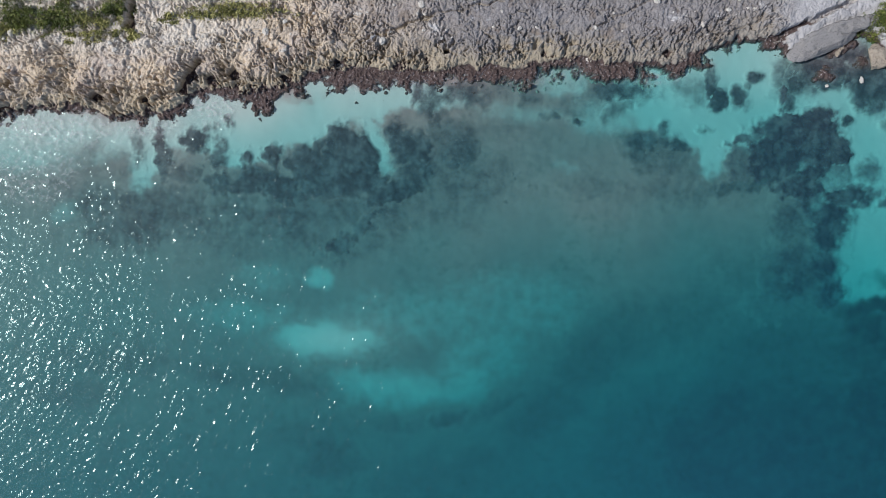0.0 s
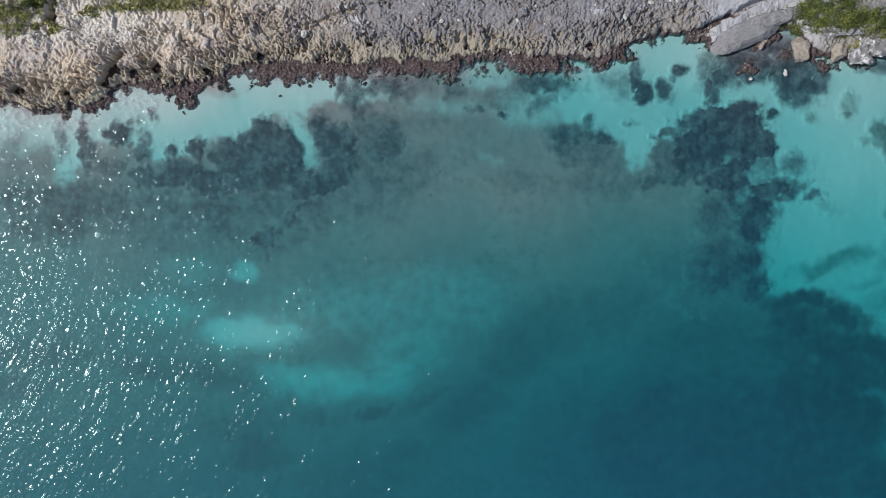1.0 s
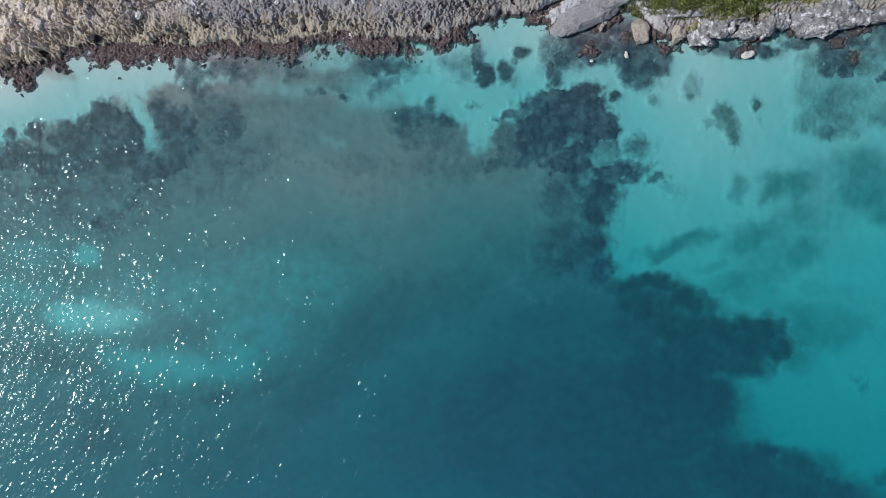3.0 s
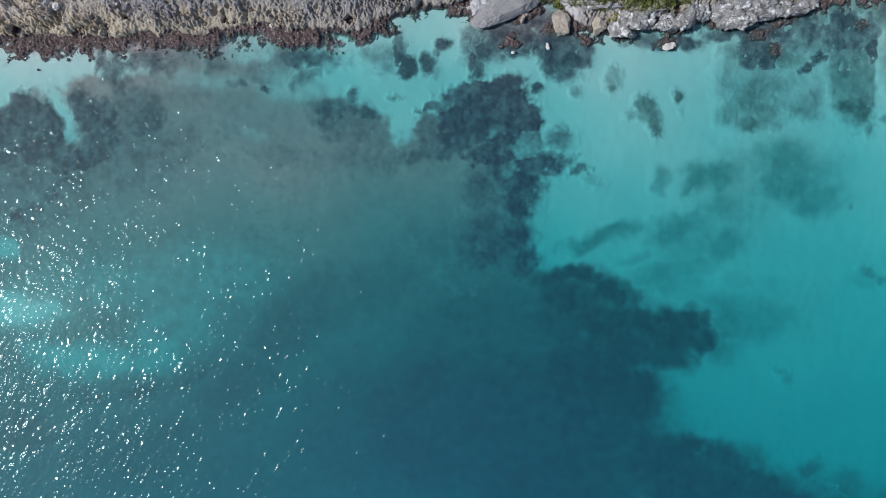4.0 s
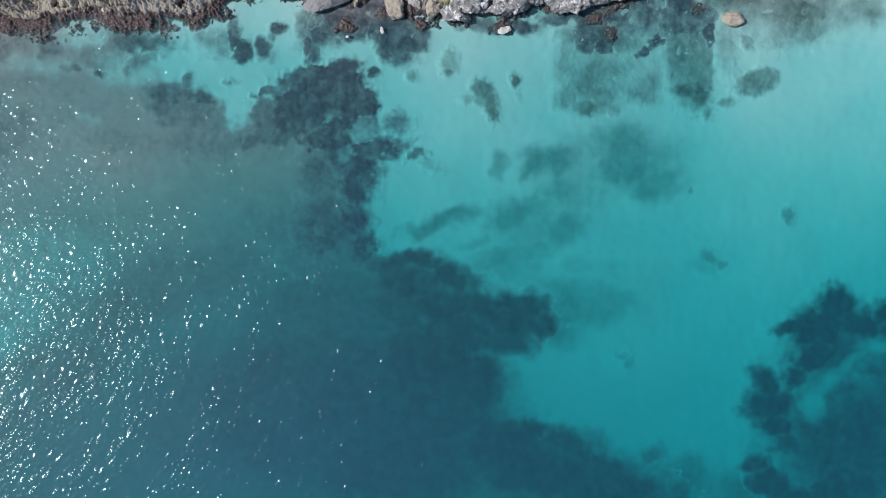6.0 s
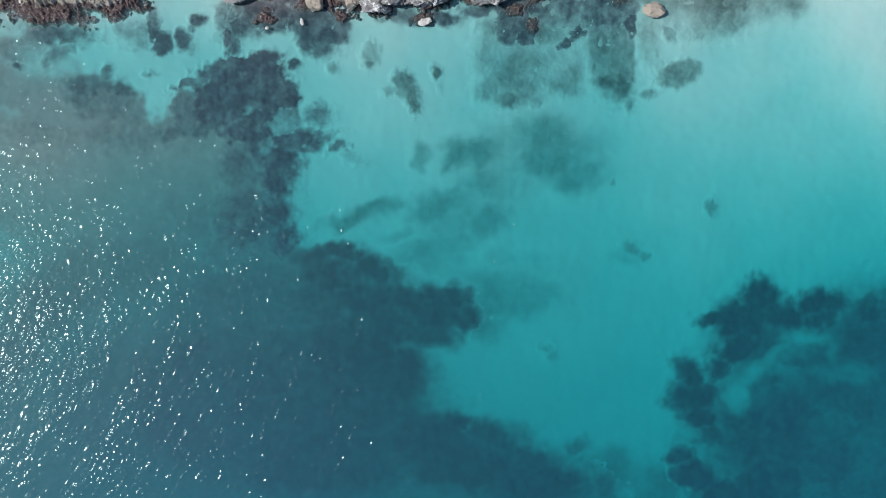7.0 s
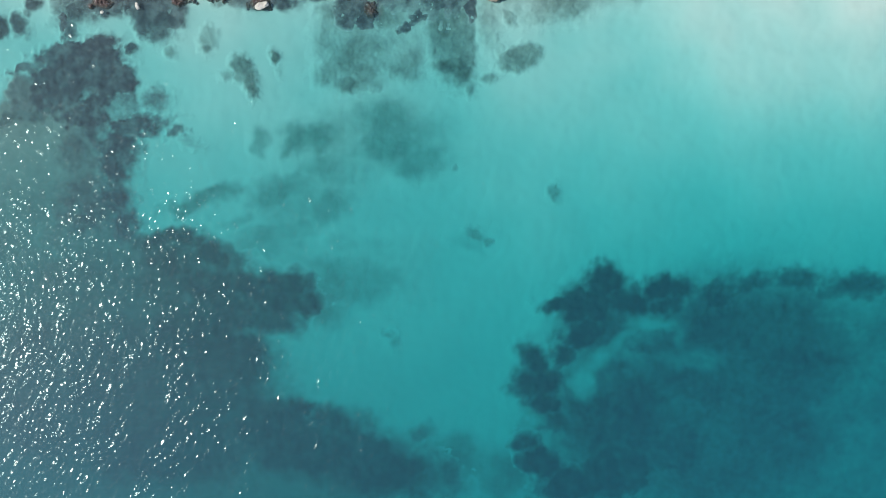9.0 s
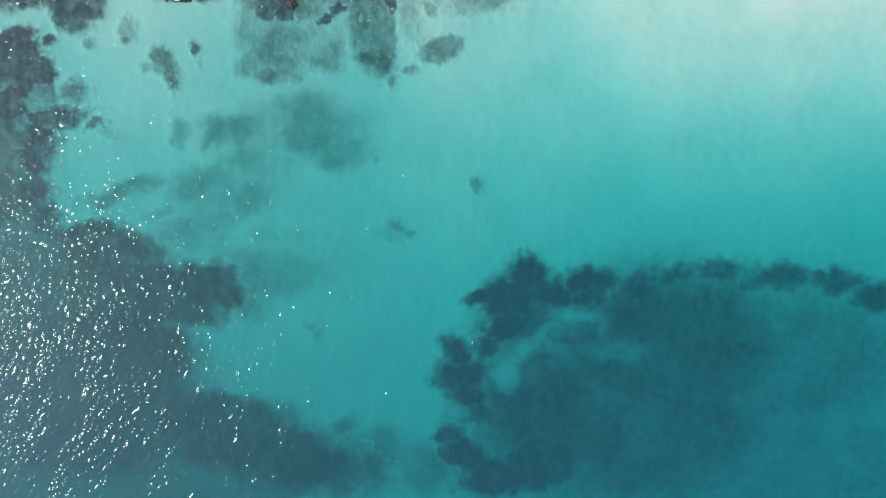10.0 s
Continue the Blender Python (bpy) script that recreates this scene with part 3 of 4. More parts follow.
PALE_ROCKS = [
    (41.8, 15.7, 0.5, 1.42, 1.15, 0.7, 10),
    (43.3, 16.2, 0.5, 1.55, 1.03, 0.8, 20),
    (42.4, 16.8, 0.5, 2.58, 0.58, 0.7, 10),
    (45.5, 16.2, 0.5, 1.67, 1.15, 0.85, 10),
    (47.1, 16.5, 0.5, 1.55, 1.15, 0.85, 20),
    (48, 16.9, 0.5, 0.90, 0.80, 0.7, 20),
    (50.5, 16.8, 0.5, 2.58, 1.38, 0.95, 10),
    (51.9, 17.7, 0.5, 2.58, 1.15, 0.9, 10),
    (44.3, 17.3, 0.5, 1.67, 0.58, 0.8, 15),
    (38.8, 17.5, 0.5, 3.23, 0.40, 0.8, -5),
    (51.3, 16.3, 0.45, 1.93, 0.91, 0.8, 10),
    (53.9, 17, 0.45, 2.32, 0.80, 0.7, 10),
    (56.6, 17.6, 0.45, 2.20, 0.68, 0.6, 15),
]
WHITE_STONES = [
    (45.7, 14.3, 0.04, 0.68, 0.30, 0.13, 10),
    (35.4, 14.3, 0.05, 0.17, 0.32, 0.15, 20),
    (12.4, 16.1, 0.05, 0.38, 0.33, 0.2, 0),
    (32.5, 13.8, 0.02, 0.18, 0.14, 0.09, 0),
]
WET_AND_SHADE_ROCKS = [
    (62.2, 16.3, -0.5, 1.91, 0.96, 0.2, 0),
    (32.4, 14.7, -0.05, 1.24, 0.76, 0.3, -20),
    (35.4, 15.9, -0.19, 1.43, 1.34, 0.2, 0),
    (45.5, 14.6, -0.19, 1.63, 0.76, 0.18, 10),
    (32.6, 15.4, -0.19, 0.96, 0.67, 0.2, 0),
    (37.8, 15.3, -0.19, 1.05, 0.76, 0.2, -40),
    (37.7, 16.2, 0.08, 0.75, 1.3, 0.2, 15),
    # Added dark rock that stands in for the shade below the slab's overhang.
    (34, 17, 0.16, 1.9, 0.55, 0.2, 24),
    (31.6, 14.3, -0.05, 0.48, 0.38, 0.15, 0),
    (53.4, 15.4, -0.24, 1.72, 0.96, 0.25, 10),
    (55.3, 16.4, -0.24, 2.39, 0.67, 0.25, 15),
    (54.8, 14.2, -0.36, 0.96, 1.15, 0.25, 0),
]


def shore(x):
    p = np.array(SHORE)
    return np.interp(x, p[:, 0], p[:, 1])


def bed_depth(x, y):
    """How far the bottom seems to lie below the surface."""
    s = np.clip(shore(x) - y, -3, 400)
    d = 0.45 + 0.046 * s
    d = d + 1.25 * np.exp(-((x - 23) / 18) ** 2 - ((y + 22) / 13) ** 2)
    d = d + 0.25 * np.exp(-((x + 20) / 30) ** 2 - ((y + 24) / 14) ** 2)
    d = d + 0.5 * np.exp(-((x - 92) / 17) ** 2 - ((y + 22) / 9) ** 2)
    d = d - 0.65 * ease(55, 96, x) * ease(-12, 10, y)
    d = d - 0.42 * np.exp(-((x + 9.6) / 4.5) ** 2 - ((y + 7.8) / 2.2) ** 2)
    d = d - 0.27 * ease(10, -10, x) * ease(9, 0, s)
    d = d + 0.22 * np.exp(-((x - 18) / 9) ** 2 - ((y - 11) / 4) ** 2) - 0.17 * np.exp(-((x - 13) / 15) ** 2 - ((y - 3) / 5.5) ** 2) - 0.36 * np.exp(-((x + 4) / 11) ** 2 - ((y + 9) / 8) ** 2)
    d = d - 0.42 * np.exp(-((x - 33.5) / 4.5) ** 2 - ((y - 16.2) / 2.0) ** 2)
    d = d - 0.05 * np.exp(-((x - 43) / 8) ** 2 - ((y - 9) / 5) ** 2)
    d = d + 0.12 * fbm(x, y, 9.0, 3, 3)
    return np.clip(d, 0.2, 6.0)


def bed_height(x, y):
    return -bed_depth(x, y) + 0.03 * fbm(x, y, 0.8, 3, 8)


def blob_cover(x, y, blobs, soft, ragged=0.0):
    """How densely the joined ovals cover a place, 0 to 1, with edges soft metres wide."""
    best = np.zeros(np.shape(x))
    for cx, cy, rx, ry, turn, amount in blobs:
        c, s = math.cos(radians(turn)), math.sin(radians(turn))
        dx, dy = x - cx, y - cy
        q = np.hypot((dx * c + dy * s) / rx, (dy * c - dx * s) / ry)
        wide = min(soft, 0.75 * min(rx, ry))
        best = np.maximum(best, amount * ease(-wide, wide, (1 - q) * min(rx, ry) + ragged))
    return best


def turf_cover(x, y):
    wx = x + 0.6 * fbm(x, y, 3.0, 3, 41)
    wy = y + 0.6 * fbm(x, y, 3.0, 3, 42)
    edge = np.interp(y, [-27, -20, -16, -11, -7, -4, 7, 10, 13], [54, 47, 42, 39.5, 38, 33.5, 30, 22, 15])
    t = ease(2.2, -2.2, wx - edge)
    full = blob_cover(wx, wy, SAND_FULL, 0.75, 0.25 * fbm(x, y, 0.8, 4, 43))
    spot = np.maximum(blob_cover(wx, wy, SAND_SPOT, 0.9), blob_cover(wx, wy, SAND_SHORE, 0.8))
    thin = blob_cover(wx, wy, SAND_THIN, 1.8)
    return t * (1 - full) * (1 - spot) * (1 - 0.75 * thin)


def lines(lo, hi, step, far):
    """Even lines from lo to hi, and ever wider ones out to far on both sides."""
    out = np.geomspace(step * 4, far, 14)
    return np.concatenate([lo - out[::-1], np.arange(lo, hi + step / 2, step), hi + out])


# ---- seabed ----
xs, ys = lines(-46, 112, 0.22, 2400), lines(-36, 24, 0.22, 2400)
gx, gy = np.meshgrid(xs, ys)
bed_z = bed_height(gx, gy)
tagged(part("seabed", sheet_mesh("seabed", xs, ys, bed_z, None, [("turf", turf_cover(gx, gy))]), BED),
       "pale sandy seabed with patches of algae turf under shallow water", "seabed", kind="structure")

# ---- rocky shore ----
def shore_in(x, y):
    return y - shore(x) + 0.40 * fbm(x, y, 1.6, 3, 51) + 0.22 * fbm(x, y * 0.7, 0.5, 3, 52)


CRACKS = [(-21.9, 13.3, -20.3, 15.8, 0.28), (27.7, 17.6, 34.3, 20.8, 0.24), (-6.8, 17.3, -1.1, 19.3, 0.12), (-1.1, 19.3, 5.0, 20.6, 0.10), (12.0, 18.2, 17.0, 20.5, 0.08),
          (-34.0, 17.2, -32.0, 18.4, 0.16), (-26.0, 18.5, -25.4, 22.0, 0.35), (23.0, 18.0, 28.0, 19.4, 0.07)]


HOLLOWS = [(-28.9, 12.7, 0.45), (-19.5, 14.3, 0.40), (-25.0, 12.5, 0.35), (-17.5, 14.6, 0.50), (-8.9, 15.6, 0.35), (-21.0, 14.3, 0.50), (14.7, 15.3, 0.40), (-36.2, 13.8, 0.30), (-13.2, 14.3, 0.35), (-27.4, 13.3, 0.30), (0.3, 16.6, 0.30), (18.8, 16.4, 0.35)]


def hollow_field(x, y):
    deep = np.zeros(np.shape(x))
    wx, wy = x + 0.2 * fbm(x, y, 0.7, 3, 81), y + 0.2 * fbm(x, y, 0.7, 3, 82)
    for cx, cy, r in HOLLOWS:
        deep = np.maximum(deep, ease(1.3 * r, 0.9 * r, np.hypot(wx - cx, (wy - cy) * 1.3)))
    return deep


def crack_field(x, y):
    depth = np.zeros(np.shape(x))
    wx, wy = x + 0.25 * fbm(x, y, 0.9, 3, 61), y + 0.25 * fbm(x, y, 0.9, 3, 62)
    for ax, ay, bx, by, wide in CRACKS:
        t = np.clip(((wx - ax) * (bx - ax) + (wy - ay) * (by - ay)) / ((bx - ax) ** 2 + (by - ay) ** 2), 0, 1)
        d = np.hypot(wx - ax - t * (bx - ax), wy - ay - t * (by - ay))
        depth = np.maximum(depth, ease(wide * 1.35, wide * 0.65, d) * min(1.35, wide * 4))
    return depth


def crevice(x, y, size, seed, width):
    """Narrow winding clefts."""
    return np.exp(-(perlin(x / size, y / size, seed) / width) ** 2)


def land_height(x, y):
    d = shore_in(x, y)
    up = np.clip(d, 0, None)
    top = (1.30 - 0.4 * ease(37, 40, x) * ease(5.0, 2.5, up)) * np.clip(up / 2.6, 0, 1) ** 0.6 + 0.05 * np.clip(up - 2, 0, 400) ** 0.9 + 0.12 * fbm(x, y, 3.0, 3, 53) * ease(26, 22, y) * ease(-46, -42, x) * ease(74, 70, x)
    wild = ease(8, -14, x + 4 * perlin(x / 9, y / 9, 63))
    smooth_rock = ease(28.0, 29.5, x) * ease(39, 37.5, x)
    edge = np.exp(-((up - 1.3) / 1.5) ** 2)
    near_view = ease(-44, -40, x) * ease(72, 68, x) * ease(24, 21.5, y)
    patchy = (0.34 + 1.05 * ease(-0.4, 0.4, fbm(x, y, 2.4, 2, 66))) * near_view
    rough = (0.12 + 0.07 * wild + 0.13 * edge) * (1 - 0.75 * smooth_rock) * patchy
    flute = ridged(x + 0.3 * perlin(x / 0.8, y / 0.8, 54), y * 0.7, 0.36, 4, 55)
    wx, wy = x + 0.5 * fbm(x, y, 1.2, 3, 64), y + 0.5 * fbm(x, y, 1.2, 3, 65)
    crag = ridged(wx, wy, 0.55, 5, 56, 0.66)
    near, tag = cells(wx, wy, 0.33, 57)
    holes = -ease(0.5, 0.15, near) * ease(0.72, 0.95, tag) * (0.10 + 0.20 * edge + 0.16 * wild)
    wide, wtag = cells(wx, wy, 1.9, 67)
    holes = holes - ease(0.30, 0.12, wide) * (wtag > 0.6) * (0.15 + 0.28 * edge)
    blocks = (wtag - 0.5) * 0.25 * (0.4 + 0.6 * wild) * near_view
    holes = holes * near_view
    z = top + rough * (0.6 * crag + 0.4 * flute * edge - 0.25) + (holes + blocks * ease(0.3, 1.5, up)) * (1 - smooth_rock)
    z = z - np.minimum(0.9 * crack_field(x, y), np.maximum(z - 0.16, 0)) - np.minimum(0.9 * hollow_field(x, y), np.maximum(z - 0.14, 0))
    z = np.where(up > 0.5, np.maximum(z, 0.14), z)
    gx, gy = x + 0.22 * fbm(x, y, 0.9, 3, 68), y + 0.22 * fbm(x, y, 0.9, 3, 69)
    sx, sy = 0.97 * gx - 0.24 * gy, 0.48 * (0.97 * gy + 0.24 * gx)
    cut = 0.24 * crevice(sx, sy, 0.32, 71, 0.13) + 0.34 * crevice(wx, wy, 1.8, 72, 0.055) + 0.30 * crevice(wx * 0.6, wy * 1.2, 2.6, 75, 0.04)
    wave = sx + 0.30 * fbm(x, y, 1.4, 3, 76)
    wrinkle = np.abs(np.sin(np.pi * wave / 0.47)) ** 0.6 - 0.6
    z = z + 0.23 * wrinkle * (0.45 + 0.55 * edge + 0.25 * wild) * ease(-0.30, 0.25, fbm(x, y, 2.0, 3, 77)) * (1 - 0.85 * smooth_rock) * near_view * ease(0.2, 0.9, up)
    groove = 0.09 * edge * crevice(x + 0.3 * perlin(x / 0.7, y / 0.7, 73), y * 0.6, 0.32, 74, 0.16)
    z = z - (cut * (0.5 + 0.5 * wild + 0.3 * edge) + groove) * (1 - 0.8 * smooth_rock) * patchy
    shelf = 0.15 - 0.35 * ease(-18, -22, x) + 0.5 * ease(-14, -8, x) * ease(14, 8, x) + 0.8 * fbm(x, y, 1.8, 5, 58, 0.65)
    shelf = shelf + 0.8 * np.exp(-((x + 15.4) / 3.0) ** 2) + 0.7 * np.exp(-((x + 7) / 2.5) ** 2) + 0.6 * np.exp(-((x - 14) / 2.5) ** 2) - 0.9 * np.exp(-((x - 25.6) / 2.6) ** 2)
    ledge = -0.02 + 0.10 * fbm(x, y, 0.9, 3, 60) + 0.9 * np.minimum(d + shelf, 0) + 0.12 * ridged(x, y, 0.5, 4, 59, 0.65)
    w = ease(-0.05, 0.4, d)
    return np.where(d > -0.05, np.maximum(z, -0.1) * w + ledge * (1 - w), ledge)


xs, ys = lines(-42, 70, 0.058, 2400), lines(9.5, 24.2, 0.058, 2400)
ys = ys[ys > 8.5]
gx, gy = np.meshgrid(xs, ys)
inland = shore_in(gx, gy)
tagged(part("rocky_shore", sheet_mesh("rocky_shore", xs, ys, land_height(gx, gy), inland > -2.4), ROCK),
       "weathered grey and tan limestone shore, pitted, dark at the waterline", "rocky shore", kind="structure")


# ---- growth on the bottom ----
def patch(name, label, layers, material, category, group="", step=0.16, soft=0.4, warp=0.4, relief=0.35, seed=1, ragged=0.5, gaps=(), mottle=0.3):
    if not isinstance(layers[0], list):
        layers = [layers]
    softs = soft if isinstance(soft, tuple) else (soft,) * len(layers)
    b = np.array(sum(layers, []))
    r = np.maximum(b[:, 2], b[:, 3]) + warp + max(softs) + 0.6
    xs = np.arange((b[:, 0] - r).min(), (b[:, 0] + r).max(), step)
    ys = np.arange((b[:, 1] - r).min(), (b[:, 1] + r).max(), step)
    gx, gy = np.meshgrid(xs, ys)
    wx = gx + warp * fbm(gx, gy, 2.2, 3, seed)
    wy = gy + warp * fbm(gx, gy, 2.2, 3, seed + 3)
    fray = ragged * warp * fbm(gx, gy, 0.7, 4, seed + 7, 0.6)
    cover = np.zeros(gx.shape)
    for blobs, wide in zip(layers, softs):
        cover = np.maximum(cover, blob_cover(wx, wy, blobs, wide, fray))
    if gaps:
        cover = cover * (1 - blob_cover(wx, wy, gaps, 0.5))
    cover = np.clip(cover * (1 + mottle * fbm(gx, gy, 5.0, 3, seed + 19)), 0, 1)
    lump = 0.5 + 0.35 * ridged(gx, gy, 1.1, 4, seed + 11)
    bed = bed_height(gx, gy)
    z = bed + 0.008 + np.minimum(relief, -0.42 * bed) * cover * np.clip(lump, 0.05, 1.2)
    me = sheet_mesh(name, xs, ys, z, cover > 0.004, [("cover", cover), ("turf", turf_cover(gx, gy))])
    return tagged(part(name, me, material), label, category, group)


patch("rock_reef", "dark algae-covered reef on pale sand", [REEF_CROWN, REEF_ARM], CROWN, "reef", seed=11, soft=(0.5, 1.6), step=0.12, warp=0.35, ragged=0.8, gaps=CROWN_GAPS)
patch("rock_reef", "dark patchy reef with pale sand tongues along the shore", [REEF_WEST, REEF_SHALLOW, REEF_BAND], REEF, "reef", seed=23,
      soft=(0.6, 0.45, 1.5), step=0.12, warp=0.35, ragged=0.9, gaps=WEST_GAPS)
patch("rock_reef", "low broken grey reef under shallow water", REEF_BROKEN, REEF, "reef", seed=37, soft=0.7)
# Thin reef colour here also paints the bluish haze near the shore.
patch("rock_reef", "faint blue-grey reef and painted haze over shallow bottom", [REEF_HAZE, HAZE_WEST], REEF, "reef", seed=71, soft=(1.0, 3.0), warp=0.6)
patch("rock_reef", "mauve-brown rock bottom in a small cove beside the slab", REEF_COVE, REEF, "reef", seed=89, soft=0.8, warp=0.5, relief=0.2)
patch("rock_reef", "dark grey rocky bottom and painted shadow below the boulders", [REEF_FOOT, REEF_EDGE_AND_SHADE], REEF, "reef", seed=97, soft=0.6)
patch("rock_reef", "blue-grey rocky shallows with painted shade beside a lone boulder", REEF_SHADE_EAST, SUNK, "reef", seed=131, soft=1.2, warp=0.4, relief=0.15)
patch("seagrass_meadow", "wide dark seagrass meadow bordering bright turquoise sand", [MEADOW_EDGE, MEADOW_BANK, MEADOW_SOUTH, MEADOW_DEEP, MEADOW_STREAKS], GRASS, "seagrass",
      seed=43, step=0.2, soft=(1.9, 1.6, 2.2, 3.5, 1.5), warp=0.5, relief=0.25, mottle=0.15, ragged=0.35)
patch("seagrass_meadow", "teal seagrass meadow with a dark ragged rim on sand", [EAST_EDGE, EAST_FOOT, EAST_DEEP], GRASS, "seagrass",
      seed=61, step=0.18, soft=(1.2, 1.3, 4.5), warp=0.45, relief=0.25, gaps=EAST_GAPS, mottle=0.12)
patch("algae_patch", "faint teal-grey algae scattered thinly on turquoise sand", [ALGAE, ALGAE_HAZE], THIN, "algae", seed=83, step=0.2, soft=(2.0, 3.0), warp=0.5, relief=0.14, ragged=0.3)


def tufts(lo_x, hi_x, lo_y, hi_y, count, seed, thick):
    """Small scattered clumps of weed on the bottom."""
    rnd = random.Random(seed)
    spots = []
    for _ in range(count):
        r = rnd.uniform(0.14, 0.34)
        spots.append((rnd.triangular(lo_x, hi_x), rnd.triangular(lo_y, hi_y), r, r * rnd.uniform(0.6, 1.1), rnd.uniform(-40, 40), thick * rnd.uniform(0.5, 1)))
    ob = patch("weed_tufts", "scattered dark tufts of weed on grey bottom", spots, REEF, "seaweed", step=0.09, soft=0.2, warp=0.3, relief=0.12, seed=seed, ragged=0.9)
    ob["kind"] = "stuff"


tufts(-6, 10, 3.5, 12.5, 200, 5, 0.5)
tufts(-26, -9, 2.5, 9, 120, 7, 0.55)


def sunken(blobs, seed, label="brown algae-covered rock on pale sand under water", look_of=None, mottle=0.2, soft=0.35):
    patch("sunken_rock", label, blobs, look_of or SUNK, "rock", "rocks under the water", step=0.09, soft=soft, warp=0.2, relief=0.2, seed=seed, ragged=0.7, mottle=mottle)


def coral(blobs, seed):
    patch("coral_head", "small dark coral head on turquoise sand", blobs, SUNK, "coral head", "coral heads on the sand", step=0.1, soft=0.8, warp=0.3, relief=0.12, seed=seed)


sunken([(52.2, 11.5, 2.42, 4.26, 0, 0.62), (54.6, 10.8, 2.18, 2.91, 0, 0.62), (51.1, 8.8, 1.36, 1.16, 0, 0.75), (52.7, 7.9, 1.74, 0.73, -8, 0.8), (54.1, 8.8, 1.65, 1.26, -10, 0.78), (54.8, 7.9, 0.68, 0.78, 20, 0.7), (52.2, 10.9, 0.77, 0.97, 0, 0.6), (51, 12.8, 0.68, 1.45, 0, 0.5), (53.6, 6.7, 0.48, 0.77, 0, 0.35)], 107,
       "broad mottled brown rock shelf under shallow water", mottle=0.5, soft=0.9)
sunken([(57.3, 10.8, 2.33, 2.52, 0, 0.6), (56.8, 9.1, 1.26, 0.68, 0, 0.65), (58, 11.3, 0.87, 1.26, 0, 0.55), (58.3, 8.8, 0.87, 0.87, 0, 0.45), (55.6, 10.3, 0.87, 1.16, 0, 0.5), (56.9, 14.7, 3.88, 2.43, 0, 0.72)], 120,
       "broad mottled brown rock shelf under shallow water", mottle=0.5, soft=0.9)
sunken([(61.5, 11.5, 2.23, 3.69, 0, 0.66), (61.4, 9.4, 1.75, 0.78, 0, 0.85), (62.4, 8.6, 0.97, 1.07, -10, 0.8), (63.1, 7.6, 0.49, 0.87, 0, 0.6), (63.1, 11.3, 0.58, 2.67, 0, 0.65), (60, 12, 1.46, 1.46, 0, 0.45), (61.9, 7.1, 1.07, 0.39, 0, 0.3)], 133,
       "broad mottled brown rock shelf under shallow water", mottle=0.5, soft=0.9)
sunken([(54.3, 13.4, 1.07, 1.07, 0, 1)], 146,
       "dark algae-grown rock in shallow water", REEF)
sunken([(57.8, 12.8, 1.16, 0.39, 25, 0.9), (58.8, 13.6, 0.97, 0.58, 20, 0.8)], 159,
       "dark algae-grown rock in shallow water", REEF)
sunken([(63.2, 14.1, 0.63, 1.26, 0, 0.9)], 172,
       "dark algae-grown rock in shallow water", REEF)
sunken([(66.4, 13.4, 0.49, 0.88, 22, 0.75)], 185,
       "brown algae-covered rock on pale sand under water")
sunken([(67.2, 9.9, 1.85, 1.07, 18, 0.85), (68.1, 10.4, 1.07, 0.88, 0, 0.7), (64.7, 8.3, 0.97, 0.44, 15, 0.8), (65.7, 10.7, 0.49, 0.68, 0, 0.45)], 198,
       "brown algae-covered rock on pale sand under water")
sunken([(68.6, 15.4, 3.41, 2.44, 0, 0.72), (72, 15.6, 1.95, 2.24, 0, 0.7), (64.7, 13.2, 1.17, 2.43, 0, 0.7), (69.1, 13.6, 2.92, 0.88, 0, 0.55), (67.6, 13.6, 0.97, 0.78, 0, 0.5), (71, 13.7, 1.46, 0.58, 0, 0.5)], 211,
       "broad mottled brown rock shelf under shallow water", mottle=0.5, soft=0.9)
sunken([(22.9, 14.1, 0.58, 1.56, 0, 0.8), (23.5, 12.7, 0.78, 1.07, -20, 0.8)], 224,
       "dark algae-grown rock in shallow water", REEF)
sunken([(26.5, 14.6, 0.87, 0.44, 8, 0.95), (25.8, 14, 0.49, 0.39, 20, 0.6)], 237,
       "dark algae-grown rock in shallow water", REEF)
sunken([(25.2, 13, 0.73, 0.97, 0, 0.85), (26, 12.3, 0.39, 0.68, -20, 0.5)], 250,
       "dark algae-grown rock in shallow water", REEF)
sunken([(22.4, 10.2, 0.58, 0.34, 0, 0.75)], 263,
       "brown algae-covered rock on pale sand under water")
sunken([(43.8, 9.5, 0.97, 1.06, 0, 0.95), (44.5, 7.9, 0.63, 1.26, 15, 1), (42.8, 8.8, 1.06, 0.43, 15, 0.7), (44, 8.7, 1.06, 0.87, 0, 0.9)], 276,
       "brown algae-covered rock on pale sand under water")
sunken([(46.5, 10.2, 0.39, 0.63, 0, 1), (47, 8.9, 0.29, 0.58, 10, 0.3)], 289,
       "dark algae-grown rock in shallow water")
sunken([(40.8, 11, 0.48, 0.39, 0, 0.8), (41, 11.8, 0.77, 1.16, 0, 0.5)], 302,
       "brown algae-covered rock on pale sand under water")
sunken([(37.9, 10.6, 0.53, 0.48, 0, 0.75)], 315,
       "brown algae-covered rock on pale sand under water")
sunken([(34.5, 10.9, 0.58, 0.44, 15, 1)], 328,
       "dark algae-grown rock in shallow water", REEF)
coral([(63.4, -5, 0.98, 0.64, -20, 0.7), (64.4, -5.6, 0.69, 0.44, -20, 0.7)], 386)
coral([(70.3, -1.5, 0.54, 0.68, 10, 0.65)], 399)
coral([(61.6, 1, 0.29, 0.34, 0, 0.6)], 412)
coral([(56.4, -14.1, 0.49, 0.79, 0, 0.5), (55.7, -13.5, 0.69, 0.25, -20, 0.5)], 425)


